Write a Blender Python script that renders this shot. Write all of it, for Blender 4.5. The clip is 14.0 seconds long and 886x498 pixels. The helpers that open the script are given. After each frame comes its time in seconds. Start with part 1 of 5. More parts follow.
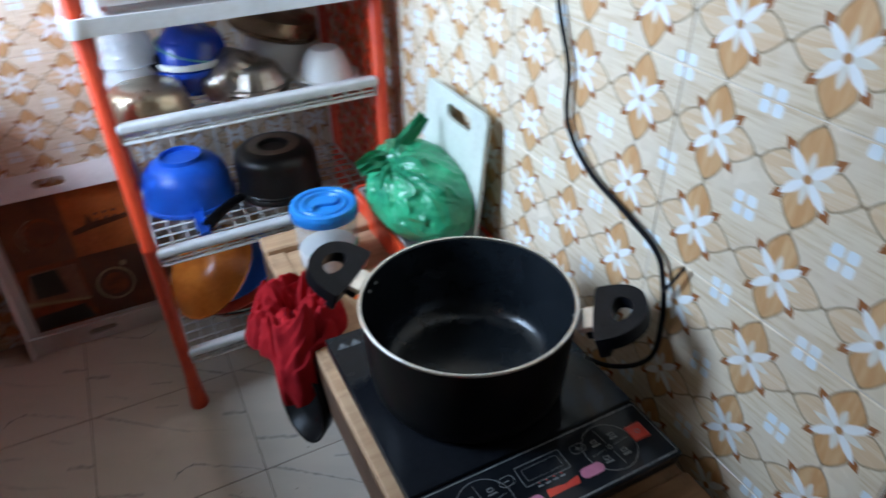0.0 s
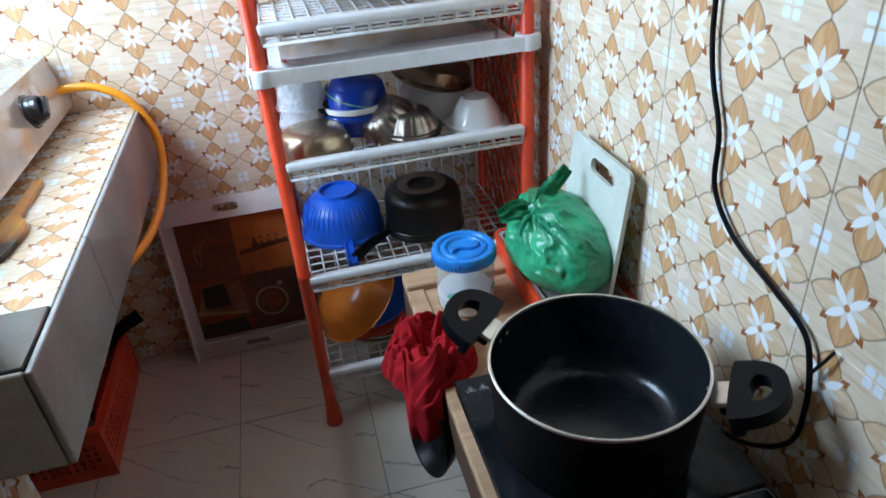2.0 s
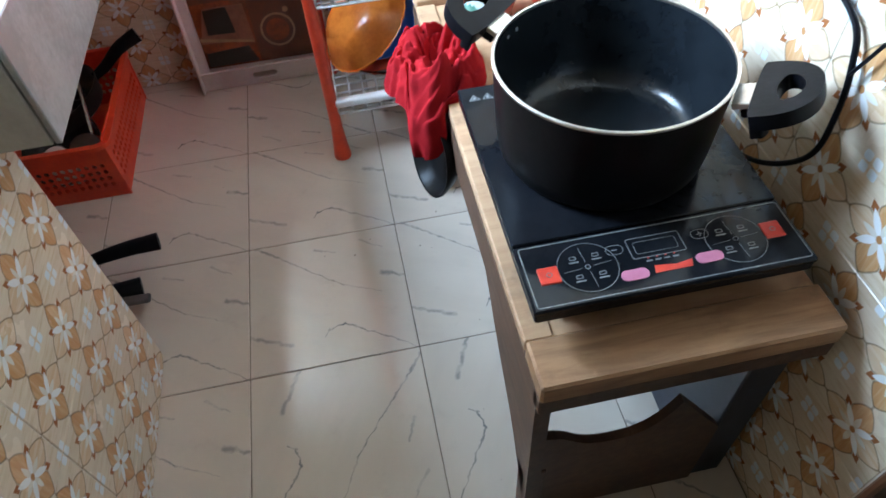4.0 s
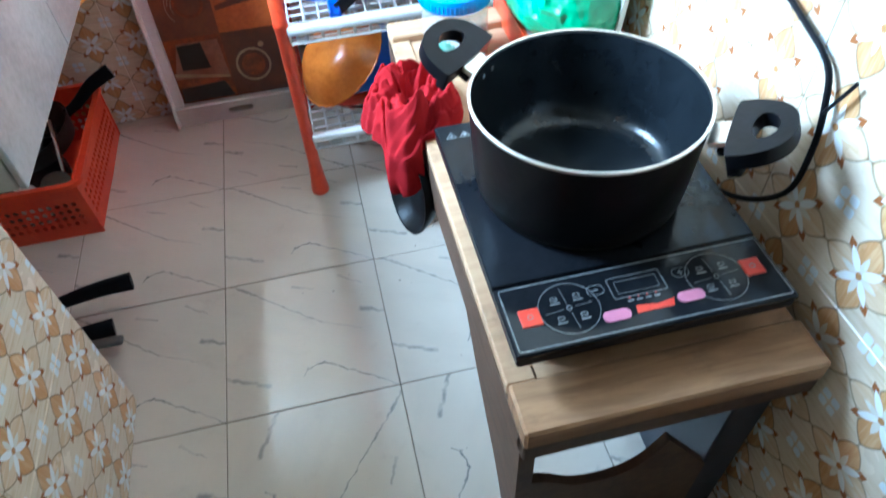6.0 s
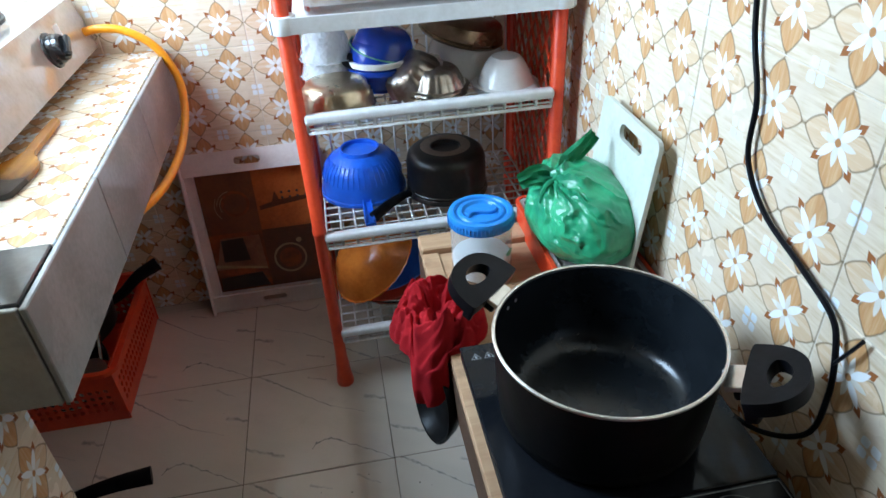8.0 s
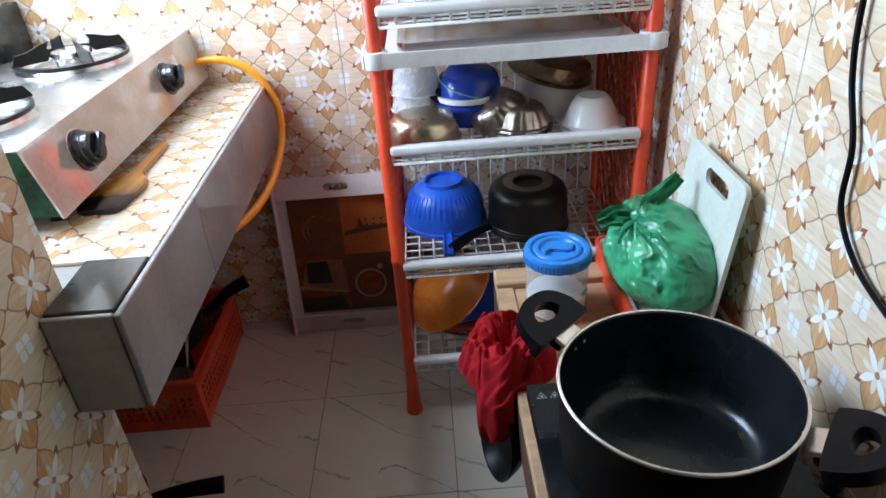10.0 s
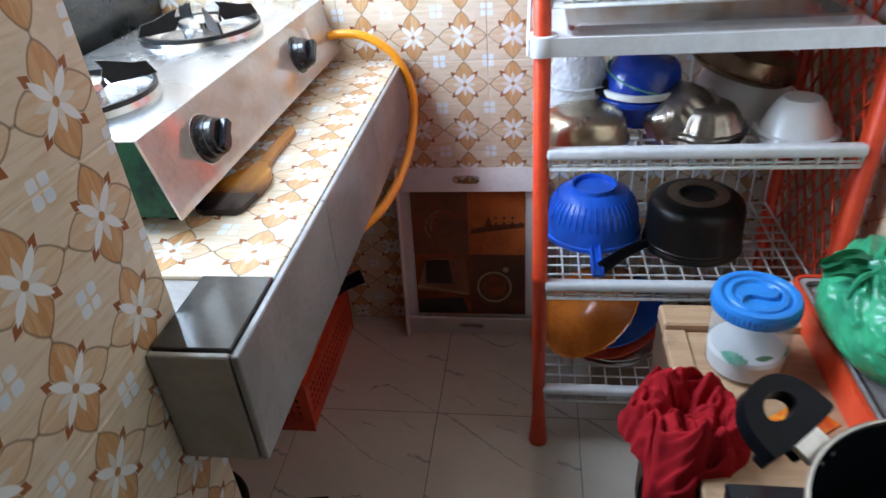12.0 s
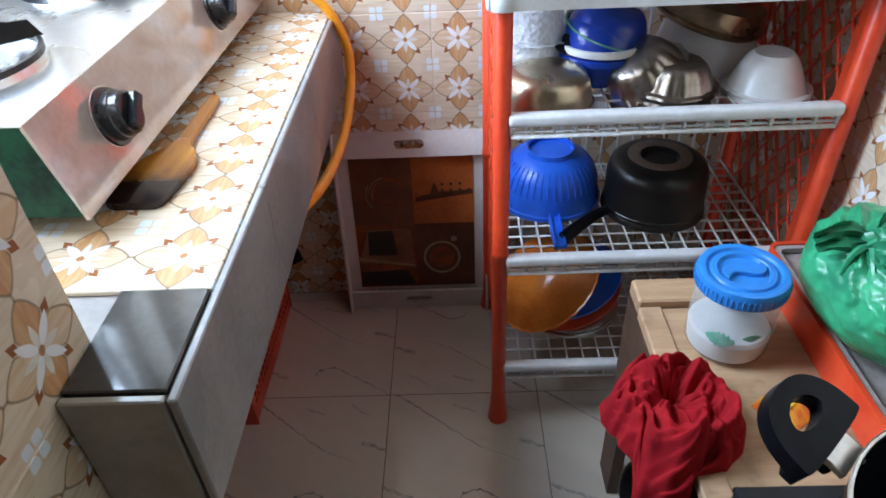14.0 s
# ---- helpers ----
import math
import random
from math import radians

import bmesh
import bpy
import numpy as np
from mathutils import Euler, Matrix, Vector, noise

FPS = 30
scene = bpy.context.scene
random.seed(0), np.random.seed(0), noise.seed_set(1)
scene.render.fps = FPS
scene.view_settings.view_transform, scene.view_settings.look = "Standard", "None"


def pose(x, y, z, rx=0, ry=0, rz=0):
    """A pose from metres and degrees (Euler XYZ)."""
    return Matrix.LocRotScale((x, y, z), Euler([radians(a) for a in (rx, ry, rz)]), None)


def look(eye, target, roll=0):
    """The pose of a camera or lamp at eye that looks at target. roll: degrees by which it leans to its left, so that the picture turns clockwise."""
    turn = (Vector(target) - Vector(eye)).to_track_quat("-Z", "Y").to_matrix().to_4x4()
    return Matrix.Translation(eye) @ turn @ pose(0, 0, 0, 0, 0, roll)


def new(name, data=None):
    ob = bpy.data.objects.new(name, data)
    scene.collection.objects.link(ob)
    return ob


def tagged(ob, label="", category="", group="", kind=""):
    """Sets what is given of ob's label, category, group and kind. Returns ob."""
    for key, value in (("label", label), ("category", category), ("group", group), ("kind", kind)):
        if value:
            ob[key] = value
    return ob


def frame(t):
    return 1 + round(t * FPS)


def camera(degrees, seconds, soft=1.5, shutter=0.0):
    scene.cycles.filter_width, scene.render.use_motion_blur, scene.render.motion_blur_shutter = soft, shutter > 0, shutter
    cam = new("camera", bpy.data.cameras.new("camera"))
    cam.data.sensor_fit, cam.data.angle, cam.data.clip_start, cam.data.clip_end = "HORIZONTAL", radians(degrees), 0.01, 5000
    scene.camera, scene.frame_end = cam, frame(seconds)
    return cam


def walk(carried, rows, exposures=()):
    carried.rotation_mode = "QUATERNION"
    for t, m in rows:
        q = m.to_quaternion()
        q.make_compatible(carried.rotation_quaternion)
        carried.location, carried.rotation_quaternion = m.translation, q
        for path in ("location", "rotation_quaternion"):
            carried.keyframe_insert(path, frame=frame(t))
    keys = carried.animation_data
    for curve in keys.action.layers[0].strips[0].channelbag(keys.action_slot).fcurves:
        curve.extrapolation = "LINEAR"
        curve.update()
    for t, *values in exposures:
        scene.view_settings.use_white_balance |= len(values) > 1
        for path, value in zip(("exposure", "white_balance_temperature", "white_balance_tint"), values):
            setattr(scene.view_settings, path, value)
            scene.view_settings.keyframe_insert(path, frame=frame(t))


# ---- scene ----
cam = camera(67.5, 14.0, soft=1.5, shutter=0.5)
PATH = [
    (0, (-0.475, -1.526, 1.084), (0.25, -0.05, -0.054), -1.3),
    (0.5, (-0.472, -1.508, 1.088), (0.454, -0.169, -0.075), -3.7),
    (1, (-0.477, -1.498, 1.091), (0.341, -0.102, -0.085), -4.2),
    (1.5, (-0.484, -1.518, 1.114), (0.024, 0.066, 0.004), -5.5),
    (2, (-0.474, -1.535, 1.123), (-0.115, 0.13, 0.076), -4.6),
    (2.2, (-0.466, -1.538, 1.119), (-0.11, 0.148, 0.104), -4.0),
    (2.5, (-0.463, -1.548, 1.119), (-0.139, 0.129, 0.078), -4.7),
    (3, (-0.449, -1.563, 1.066), (-0.181, -0.112, -0.284), -4.4),
    (5.3, (-0.465, -1.545, 1.001), (-0.399, -0.311, -0.572), -6.1),
    (5.5, (-0.457, -1.544, 1.0), (-0.351, -0.304, -0.566), -5.8),
    (6, (-0.449, -1.537, 1.016), (-0.212, -0.224, -0.473), -3.7),
    (6.5, (-0.451, -1.529, 1.043), (-0.188, -0.1, -0.332), -2.8),
    (7, (-0.454, -1.524, 1.068), (-0.222, 0.006, -0.2), -2.7),
    (7.5, (-0.443, -1.519, 1.083), (-0.202, 0.079, -0.095), -3.2),
    (7.7, (-0.445, -1.518, 1.091), (-0.186, 0.099, -0.057), -3.1),
    (9.8, (-0.437, -1.524, 1.095), (-0.409, 0.18, 0.058), -3.8),
    (10, (-0.429, -1.525, 1.095), (-0.42, 0.191, 0.079), -4.2),
    (10.5, (-0.413, -1.52, 1.11), (-0.47, 0.238, 0.157), -4.3),
    (11, (-0.408, -1.518, 1.115), (-0.602, 0.245, 0.19), -5.0),
    (11.5, (-0.433, -1.453, 1.093), (-0.606, 0.273, 0.098), -4.8),
    (12, (-0.523, -1.339, 1.073), (-0.797, 0.327, 0.001), -4.7),
    (12.5, (-0.547, -1.267, 1.06), (-0.604, 0.348, -0.118), -3.7),
    (13, (-0.55, -1.238, 1.054), (-0.537, 0.343, -0.171), -2.2),
    (13.5, (-0.563, -1.229, 1.053), (-0.58, 0.342, -0.183), -2.6),
    (14, (-0.578, -1.233, 1.055), (-0.629, 0.36, -0.152), -2.9),
]
EXPOSURES = [(0, -0.46, 6420, 22), (0.5, -0.52, 6420, 21), (1, -0.50, 6420, 21), (1.5, -0.48, 6470, 20), (2, -0.66, 6520, 20), (2.5, -0.78, 6520, 20), (3, 0.0, 6720, 22), (5.3, 1.12, 5570, 11), (6, 1.26, 5570, 10), (6.5, 0.96, 5820, 11),
             (7.0, 0.46, 6170, 12), (7.5, 0.04, 6370, 14), (9.8, -0.46, 6870, 25), (11, -0.58, 6770, 25), (12, -0.58, 6720, 24), (14, -0.46, 6720, 24)]
walk(cam, [(t, look(eye, target, roll)) for t, eye, target, roll in PATH], EXPOSURES)

# the light: one overcast sky outside, daylight through the window
world = bpy.data.worlds.new("sky")
scene.world = world
world.use_nodes = True
wn = world.node_tree
sky = wn.nodes.new("ShaderNodeTexSky")
sky.sky_type = "NISHITA"
sky.sun_disc = False
sky.sun_elevation, sky.sun_rotation = radians(48), radians(-80)
wn.links.new(sky.outputs[0], wn.nodes["Background"].inputs[0])
wn.nodes["Background"].inputs[1].default_value = 0.15

sun = new("sun", bpy.data.lights.new("sun", "SUN"))
sun.data.energy, sun.data.angle, sun.data.color = 1.2, radians(12), (1.0, 0.96, 0.9)
sun.matrix_world = look((-3, -0.9, 4.2), (-1.1, -0.5, 0.9))


def area_lamp(name, eye, target, w, h, power, color):
    lamp = bpy.data.lights.new(name, "AREA")
    lamp.shape, lamp.size, lamp.size_y, lamp.energy, lamp.color = "RECTANGLE", w, h, power, color
    ob = new(name, lamp)
    ob.matrix_world = look(eye, target)
    return ob


area_lamp("window_daylight", (-1.46, -0.48, 1.385), (-0.15, -0.40, 0.80), 0.64, 0.90, 95, (0.53, 0.80, 1.04))


# ---- material helpers ----
def rgb(c):
    return (*c, 1.0) if len(c) == 3 else c


class Nodes:
    """Short hand for a material's node tree."""

    def __init__(self, name):
        self.mat = bpy.data.materials.new(name)
        self.mat.use_nodes = True
        self.t = self.mat.node_tree
        self.bsdf = self.t.nodes["Principled BSDF"]

    def put(self, socket, v):
        if isinstance(v, (int, float)):
            socket.default_value = v
        elif isinstance(v, tuple):
            socket.default_value = rgb(v)
        else:
            self.t.links.new(v, socket)

    def m(self, op, a, b=0.0, c=0.0):
        n = self.t.nodes.new("ShaderNodeMath")
        n.operation = op
        for s, v in zip(n.inputs, (a, b, c)):
            self.put(s, v)
        return n.outputs[0]

    def mix(self, f, a, b, blend="MIX"):
        n = self.t.nodes.new("ShaderNodeMix")
        n.data_type, n.blend_type = "RGBA", blend
        self.put(n.inputs[0], f), self.put(n.inputs[6], a), self.put(n.inputs[7], b)
        return n.outputs[2]

    def coords(self, kind="Object", scale=(1, 1, 1), rot=(0, 0, 0), shift=None):
        n = self.t.nodes.new("ShaderNodeTexCoord")
        source = n.outputs[kind]
        if any(rot):
            turn = self.t.nodes.new("ShaderNodeMapping")
            turn.inputs["Rotation"].default_value = rot
            self.t.links.new(source, turn.inputs[0])
            source = turn.outputs[0]
        mp = self.t.nodes.new("ShaderNodeMapping")
        mp.inputs["Scale"].default_value = scale
        self.t.links.new(source, mp.inputs[0])
        if shift is not None:
            self.t.links.new(shift, mp.inputs["Location"])
        return mp.outputs[0]

    def noise(self, vec, scale, detail=4.0, rough=0.55, dist=0.0):
        n = self.t.nodes.new("ShaderNodeTexNoise")
        self.t.links.new(vec, n.inputs["Vector"])
        n.inputs["Scale"].default_value, n.inputs["Detail"].default_value = scale, detail
        n.inputs["Roughness"].default_value, n.inputs["Distortion"].default_value = rough, dist
        return n.outputs[0]

    def ramp(self, f, lo, hi):
        """0 below lo, 1 above hi, smooth between; also falling when lo > hi."""
        n = self.t.nodes.new("ShaderNodeMapRange")
        n.interpolation_type = "SMOOTHSTEP"
        self.put(n.inputs[0], f)
        if lo < hi:
            vals = (lo, hi, 0.0, 1.0)
        else:
            vals = (hi, lo, 1.0, 0.0)
        for s, v in zip(n.inputs[1:5], vals):
            s.default_value = v
        return n.outputs[0]

    def random(self):
        return self.t.nodes.new("ShaderNodeObjectInfo").outputs["Random"]

    def bump(self, h, strength, dist=0.002):
        n = self.t.nodes.new("ShaderNodeBump")
        n.inputs["Strength"].default_value, n.inputs["Distance"].default_value = strength, dist
        self.put(n.inputs["Height"], h)
        self.t.links.new(n.outputs[0], self.bsdf.inputs["Normal"])

    def done(self, color, rough, metal=0.0, **kw):
        self.put(self.bsdf.inputs["Base Color"], color)
        self.put(self.bsdf.inputs["Roughness"], rough)
        self.put(self.bsdf.inputs["Metallic"], metal)
        for k, v in kw.items():
            self.put(self.bsdf.inputs[k.replace("_", " ")], v)
        return self.mat


def worn(name, c1, c2, rough=0.5, metal=0.0, scale=9.0, grain=120.0, bump=0.15, spread=0.12, **kw):
    """A surface with stains at hand size, fine grain and uneven gloss."""
    n = Nodes(name)
    v = n.coords()
    big, fine = n.noise(v, scale, 5, 0.6, 0.4), n.noise(v, grain, 3)
    f = n.ramp(n.m("ADD", n.m("MULTIPLY", big, 0.75), n.m("MULTIPLY", fine, 0.25)), 0.36, 0.66)
    n.bump(n.m("ADD", n.m("MULTIPLY", big, 0.5), n.m("MULTIPLY", fine, 0.5)), bump)
    r = n.m("ADD", n.m("MULTIPLY", big, spread), rough - spread / 2)
    return n.done(n.mix(f, c1, c2), r, metal, **kw)


def scorched_wood(name, c1, c2, burnt, y0, y1):
    """Varnished wood, burnt towards one end along its length."""
    n = Nodes(name)
    v = n.coords()
    sep = n.t.nodes.new("ShaderNodeSeparateXYZ")
    n.t.links.new(v, sep.inputs[0])
    g = n.noise(n.coords(scale=(70, 7, 60)), 1.0, 5, 0.6, 0.5)
    edge = n.m("ADD", sep.outputs[1], n.m("MULTIPLY", n.m("SUBTRACT", n.noise(v, 35, 4), 0.5), 0.05))
    col = n.mix(n.ramp(g, 0.35, 0.65), c1, c2)
    col = n.mix(n.ramp(edge, y1, y0), col, burnt)
    n.bump(g, 0.15)
    return n.done(col, n.m("ADD", n.m("MULTIPLY", g, 0.15), 0.16))


def flower_tile(name):
    """Printed glazed tile: cells of 100 mm with a star flower, orange petals, dark outlines and squares at the corners."""
    n = Nodes(name)
    v = n.coords()
    sep = n.t.nodes.new("ShaderNodeSeparateXYZ")
    n.t.links.new(v, sep.inputs[0])
    x, y = sep.outputs[0], sep.outputs[1]
    wob = n.m("MULTIPLY", n.m("SUBTRACT", n.noise(v, 45, 2), 0.5), 0.035)
    u = n.m("ADD", n.m("SUBTRACT", n.m("FRACT", n.m("ADD", n.m("DIVIDE", x, 0.1), 100.5)), 0.5), wob)
    w = n.m("SUBTRACT", n.m("FRACT", n.m("ADD", n.m("DIVIDE", y, 0.1), 100.0)), 0.5)
    a, b = n.m("ABSOLUTE", u), n.m("ABSOLUTE", w)

    def petal(p, q):
        """A rounded rhombus along q."""
        s = n.m("POWER", n.m("DIVIDE", p, 0.170), 1.32)
        return n.m("ADD", s, n.m("POWER", n.m("DIVIDE", n.m("ABSOLUTE", n.m("SUBTRACT", q, 0.255)), 0.215), 1.32))

    up, side = petal(a, b), petal(b, a)
    both = n.m("MINIMUM", up, side)
    grain = n.noise(n.coords(scale=(12, 160, 40)), 1.0, 5, 0.6)
    grain_up = n.noise(n.coords(scale=(170, 14, 40)), 1.0, 5, 0.6)
    soft = n.noise(v, 14, 3)
    streak = n.ramp(grain, 0.38, 0.68)
    base = n.mix(streak, (0.73, 0.62, 0.47), (0.60, 0.46, 0.31))
    base = n.mix(n.ramp(soft, 0.45, 0.62), base, (0.70, 0.59, 0.455))
    line = n.ramp(n.m("ABSOLUTE", n.m("SUBTRACT", both, 1.0)), 0.13, 0.03)
    away = n.ramp(n.m("MAXIMUM", a, b), 0.16, 0.24)
    col = base
    col = n.mix(n.ramp(side, 1.02, 0.94), col, n.mix(n.ramp(grain, 0.4, 0.65), (0.65, 0.46, 0.29), (0.71, 0.56, 0.40)))
    col = n.mix(n.ramp(up, 1.02, 0.94), col, n.mix(n.ramp(grain_up, 0.4, 0.65), (0.56, 0.29, 0.125), (0.64, 0.40, 0.21)))
    col = n.mix(n.m("MULTIPLY", n.m("MULTIPLY", line, away), 0.7), col, (0.17, 0.11, 0.06))
    # a thin wavy line joins the leaves of neighbouring flowers
    joins = n.m("MAXIMUM", n.m("MULTIPLY", n.ramp(a, 0.022, 0.008), n.ramp(b, 0.45, 0.47)), n.m("MULTIPLY", n.ramp(b, 0.022, 0.008), n.ramp(a, 0.45, 0.47)))
    col = n.mix(n.m("MULTIPLY", joins, 0.6), col, (0.17, 0.11, 0.06))
    # small brown rhombs on the diagonals
    p = n.m("ABSOLUTE", n.m("SUBTRACT", n.m("MULTIPLY", n.m("ADD", a, b), 0.7071), 0.315))
    q = n.m("MULTIPLY", n.m("ABSOLUTE", n.m("SUBTRACT", a, b)), 0.7071)
    d = n.m("ADD", n.m("DIVIDE", p, 0.085), n.m("DIVIDE", q, 0.052))
    col = n.mix(n.ramp(d, 1.08, 0.92), col, (0.32, 0.115, 0.04))
    # four long white petals on the diagonals, four short dimmer ones between
    r = n.m("SQRT", n.m("ADD", n.m("MULTIPLY", u, u), n.m("MULTIPLY", w, w)))
    th = n.m("ADD", n.m("DIVIDE", n.m("ADD", n.m("ARCTAN2", w, u), 6.2831853), math.pi / 4), 0.5)
    cell = n.m("FLOOR", th)
    dt = n.m("MULTIPLY", n.m("SUBTRACT", n.m("FRACT", th), 0.5), math.pi / 4)
    s = n.m("MULTIPLY", r, n.m("ABSOLUTE", n.m("SINE", dt)))
    odd = n.m("FLOORED_MODULO", cell, 2.0)
    reach = n.m("ADD", 0.25, n.m("MULTIPLY", odd, 0.06))
    half = n.m("MULTIPLY", n.m("MULTIPLY", r, 0.62), n.m("SUBTRACT", 1.0, n.m("DIVIDE", r, reach)))
    inside = n.ramp(n.m("SUBTRACT", half, s), -0.004, 0.006)
    col = n.mix(inside, col, n.mix(odd, (0.70, 0.67, 0.59), (0.80, 0.82, 0.82)))
    col = n.mix(n.ramp(r, 0.048, 0.036), col, (0.45, 0.22, 0.09))
    # squares at the cell corners
    ca, cb = n.m("SUBTRACT", 0.5, a), n.m("SUBTRACT", 0.5, b)
    e1 = n.m("POWER", n.m("DIVIDE", n.m("ABSOLUTE", n.m("SUBTRACT", ca, 0.068)), 0.056), 4.0)
    e2 = n.m("POWER", n.m("DIVIDE", n.m("ABSOLUTE", n.m("SUBTRACT", cb, 0.068)), 0.056), 4.0)
    sq = n.ramp(n.m("ADD", e1, e2), 1.15, 0.8)
    col = n.mix(sq, col, n.mix(n.ramp(soft, 0.4, 0.6), (0.68, 0.76, 0.81), (0.76, 0.80, 0.81)))
    # grease and dust film
    col = n.mix(n.m("MULTIPLY", n.ramp(n.noise(n.coords("Object", shift=n.random()), 7, 6, 0.65), 0.5, 0.75), 0.22), col, (0.42, 0.30, 0.18))
    n.bump(n.m("ADD", n.m("MULTIPLY", grain, 0.6), n.m("MULTIPLY", n.noise(v, 8, 2), 1.5)), 0.06)
    return n.done(col, n.m("ADD", n.m("MULTIPLY", soft, 0.12), 0.2), Specular_IOR_Level=0.36)


def marble_tile(name, base, vein, rough=0.1):
    """Glazed floor tile of 300 mm: a printed set of slanting grey veins, some sharp and kinked, some smudged."""
    n = Nodes(name)
    off = n.m("MULTIPLY", n.random(), 37.0)
    v = n.coords()
    sep = n.t.nodes.new("ShaderNodeSeparateXYZ")
    n.t.links.new(v, sep.inputs[0])
    wx = n.m("MULTIPLY", n.m("SUBTRACT", n.noise(n.coords(scale=(1, 1, 1)), 38, 3), 0.5), 0.016)
    wy = n.m("MULTIPLY", n.m("SUBTRACT", n.noise(n.coords(scale=(1.3, 0.9, 1)), 46, 3), 0.5), 0.016)
    x, y = n.m("ADD", sep.outputs[0], wx), n.m("ADD", sep.outputs[1], wy)
    patchy = n.noise(n.coords("Object", shift=off), 60, 3)
    cloud = n.noise(n.coords("Object", (5, 14, 5), (0, 0, radians(28)), off), 1.0, 4)
    col = n.mix(n.ramp(cloud, 0.4, 0.75), base, tuple(c * 0.92 for c in base))

    def streak(x0, y0, x1, y1, w, k):
        """How strongly the vein from one point to another colours the glaze; it thins towards its end."""
        nonlocal col
        dx, dy = x1 - x0, y1 - y0
        px, py = n.m("SUBTRACT", x, x0), n.m("SUBTRACT", y, y0)
        t = n.m("DIVIDE", n.m("ADD", n.m("MULTIPLY", px, dx), n.m("MULTIPLY", py, dy)), dx * dx + dy * dy)
        t = n.m("MINIMUM", n.m("MAXIMUM", t, 0.0), 1.0)
        ex, ey = n.m("SUBTRACT", px, n.m("MULTIPLY", t, dx)), n.m("SUBTRACT", py, n.m("MULTIPLY", t, dy))
        d = n.m("SQRT", n.m("ADD", n.m("MULTIPLY", ex, ex), n.m("MULTIPLY", ey, ey)))
        thin = n.m("SUBTRACT", 1.0, n.m("MULTIPLY", t, 0.55))
        f = n.ramp(n.m("DIVIDE", d, thin), w, w * 0.1)
        f = n.m("MULTIPLY", f, n.m("ADD", n.m("MULTIPLY", n.ramp(patchy, 0.35, 0.6), 0.6), 0.4))
        col = n.mix(n.m("MULTIPLY", f, min(1.0, 1.25 * k)), col, vein)

    streak(-0.135, 0.149, 0.03, 0.018, 0.0035, 0.62)
    streak(0.03, 0.018, 0.10, -0.012, 0.003, 0.32)
    streak(0.025, -0.070, 0.15, -0.150, 0.003, 0.66)
    streak(0.028, -0.070, -0.005, -0.078, 0.0035, 0.85)
    streak(-0.004, -0.076, -0.013, -0.092, 0.003, 0.7)
    streak(-0.075, -0.098, -0.155, -0.062, 0.008, 0.5)
    streak(0.105, 0.032, 0.16, 0.012, 0.0075, 0.55)
    streak(-0.02, 0.118, 0.02, 0.104, 0.006, 0.4)
    streak(0.075, 0.125, 0.115, 0.095, 0.005, 0.3)
    dirt = n.noise(n.coords("Object", shift=off), 18, 6, 0.7)
    col = n.mix(n.m("MULTIPLY", n.ramp(dirt, 0.55, 0.8), 0.22), col, (0.33, 0.26, 0.2))
    specks = n.noise(n.coords("Object", shift=off), 95, 1, 0.4)
    col = n.mix(n.m("MULTIPLY", n.ramp(specks, 0.80, 0.84), 0.7), col, (0.06, 0.05, 0.045))
    n.bump(n.noise(n.coords(), 12, 2), 0.03)
    return n.done(col, n.m("ADD", n.m("MULTIPLY", dirt, 0.14), rough - 0.05))


def wood(name, c1, c2, dark, scale=(60, 5, 60), rough=0.55):
    n = Nodes(name)
    g = n.noise(n.coords(scale=scale), 1.0, 6, 0.62, 0.6)
    stain = n.noise(n.coords(), 11, 5, 0.65)
    col = n.mix(n.ramp(g, 0.35, 0.68), c1, c2)
    col = n.mix(n.m("MULTIPLY", n.ramp(stain, 0.52, 0.78), 0.7), col, dark)
    n.bump(n.m("ADD", g, n.noise(n.coords(), 90, 2)), 0.25)
    return n.done(col, n.m("ADD", n.m("MULTIPLY", stain, 0.2), rough - 0.1))


def clear(name, tint, rough=0.06, alpha=0.3, **kw):
    """Thin clear plastic or glass: see-through by alpha, glossy by its coat."""
    n = Nodes(name)
    s = n.noise(n.coords(), 30, 3)
    return n.done(tint, n.m("ADD", n.m("MULTIPLY", s, 0.1), rough), 0.0, Alpha=alpha, Coat_Weight=1.0, **kw)


TILE = flower_tile("flower_tile_glaze")
MARBLE = marble_tile("floor_marble_glaze", (0.60, 0.52, 0.43), (0.15, 0.15, 0.15), 0.08)
FASCIA = worn("grey_marble_glaze", (0.25, 0.248, 0.245), (0.35, 0.345, 0.34), 0.12, scale=5, spread=0.06, bump=0.03)
GREY_TILE = worn("grey_polished_tile", (0.040, 0.038, 0.035), (0.065, 0.062, 0.056), 0.085, spread=0.06, bump=0.05)
END_TILE = worn("grey_end_tile", (0.32, 0.305, 0.27), (0.40, 0.38, 0.34), 0.16, spread=0.08, bump=0.05)
GROUT = worn("grout", (0.58, 0.50, 0.41), (0.68, 0.60, 0.50), 0.9, scale=25)
FLOOR_GROUT = worn("floor_grout", (0.10, 0.075, 0.055), (0.2, 0.16, 0.12), 0.9, scale=30)
PLASTER = worn("plaster", (0.34, 0.30, 0.25), (0.28, 0.245, 0.20), 0.85, scale=4, bump=0.1)
CONCRETE = worn("raw_concrete", (0.34, 0.31, 0.28), (0.26, 0.24, 0.22), 0.9)
BLACK_STONE = worn("black_granite", (0.018, 0.02, 0.022), (0.045, 0.047, 0.05), 0.22, grain=260)
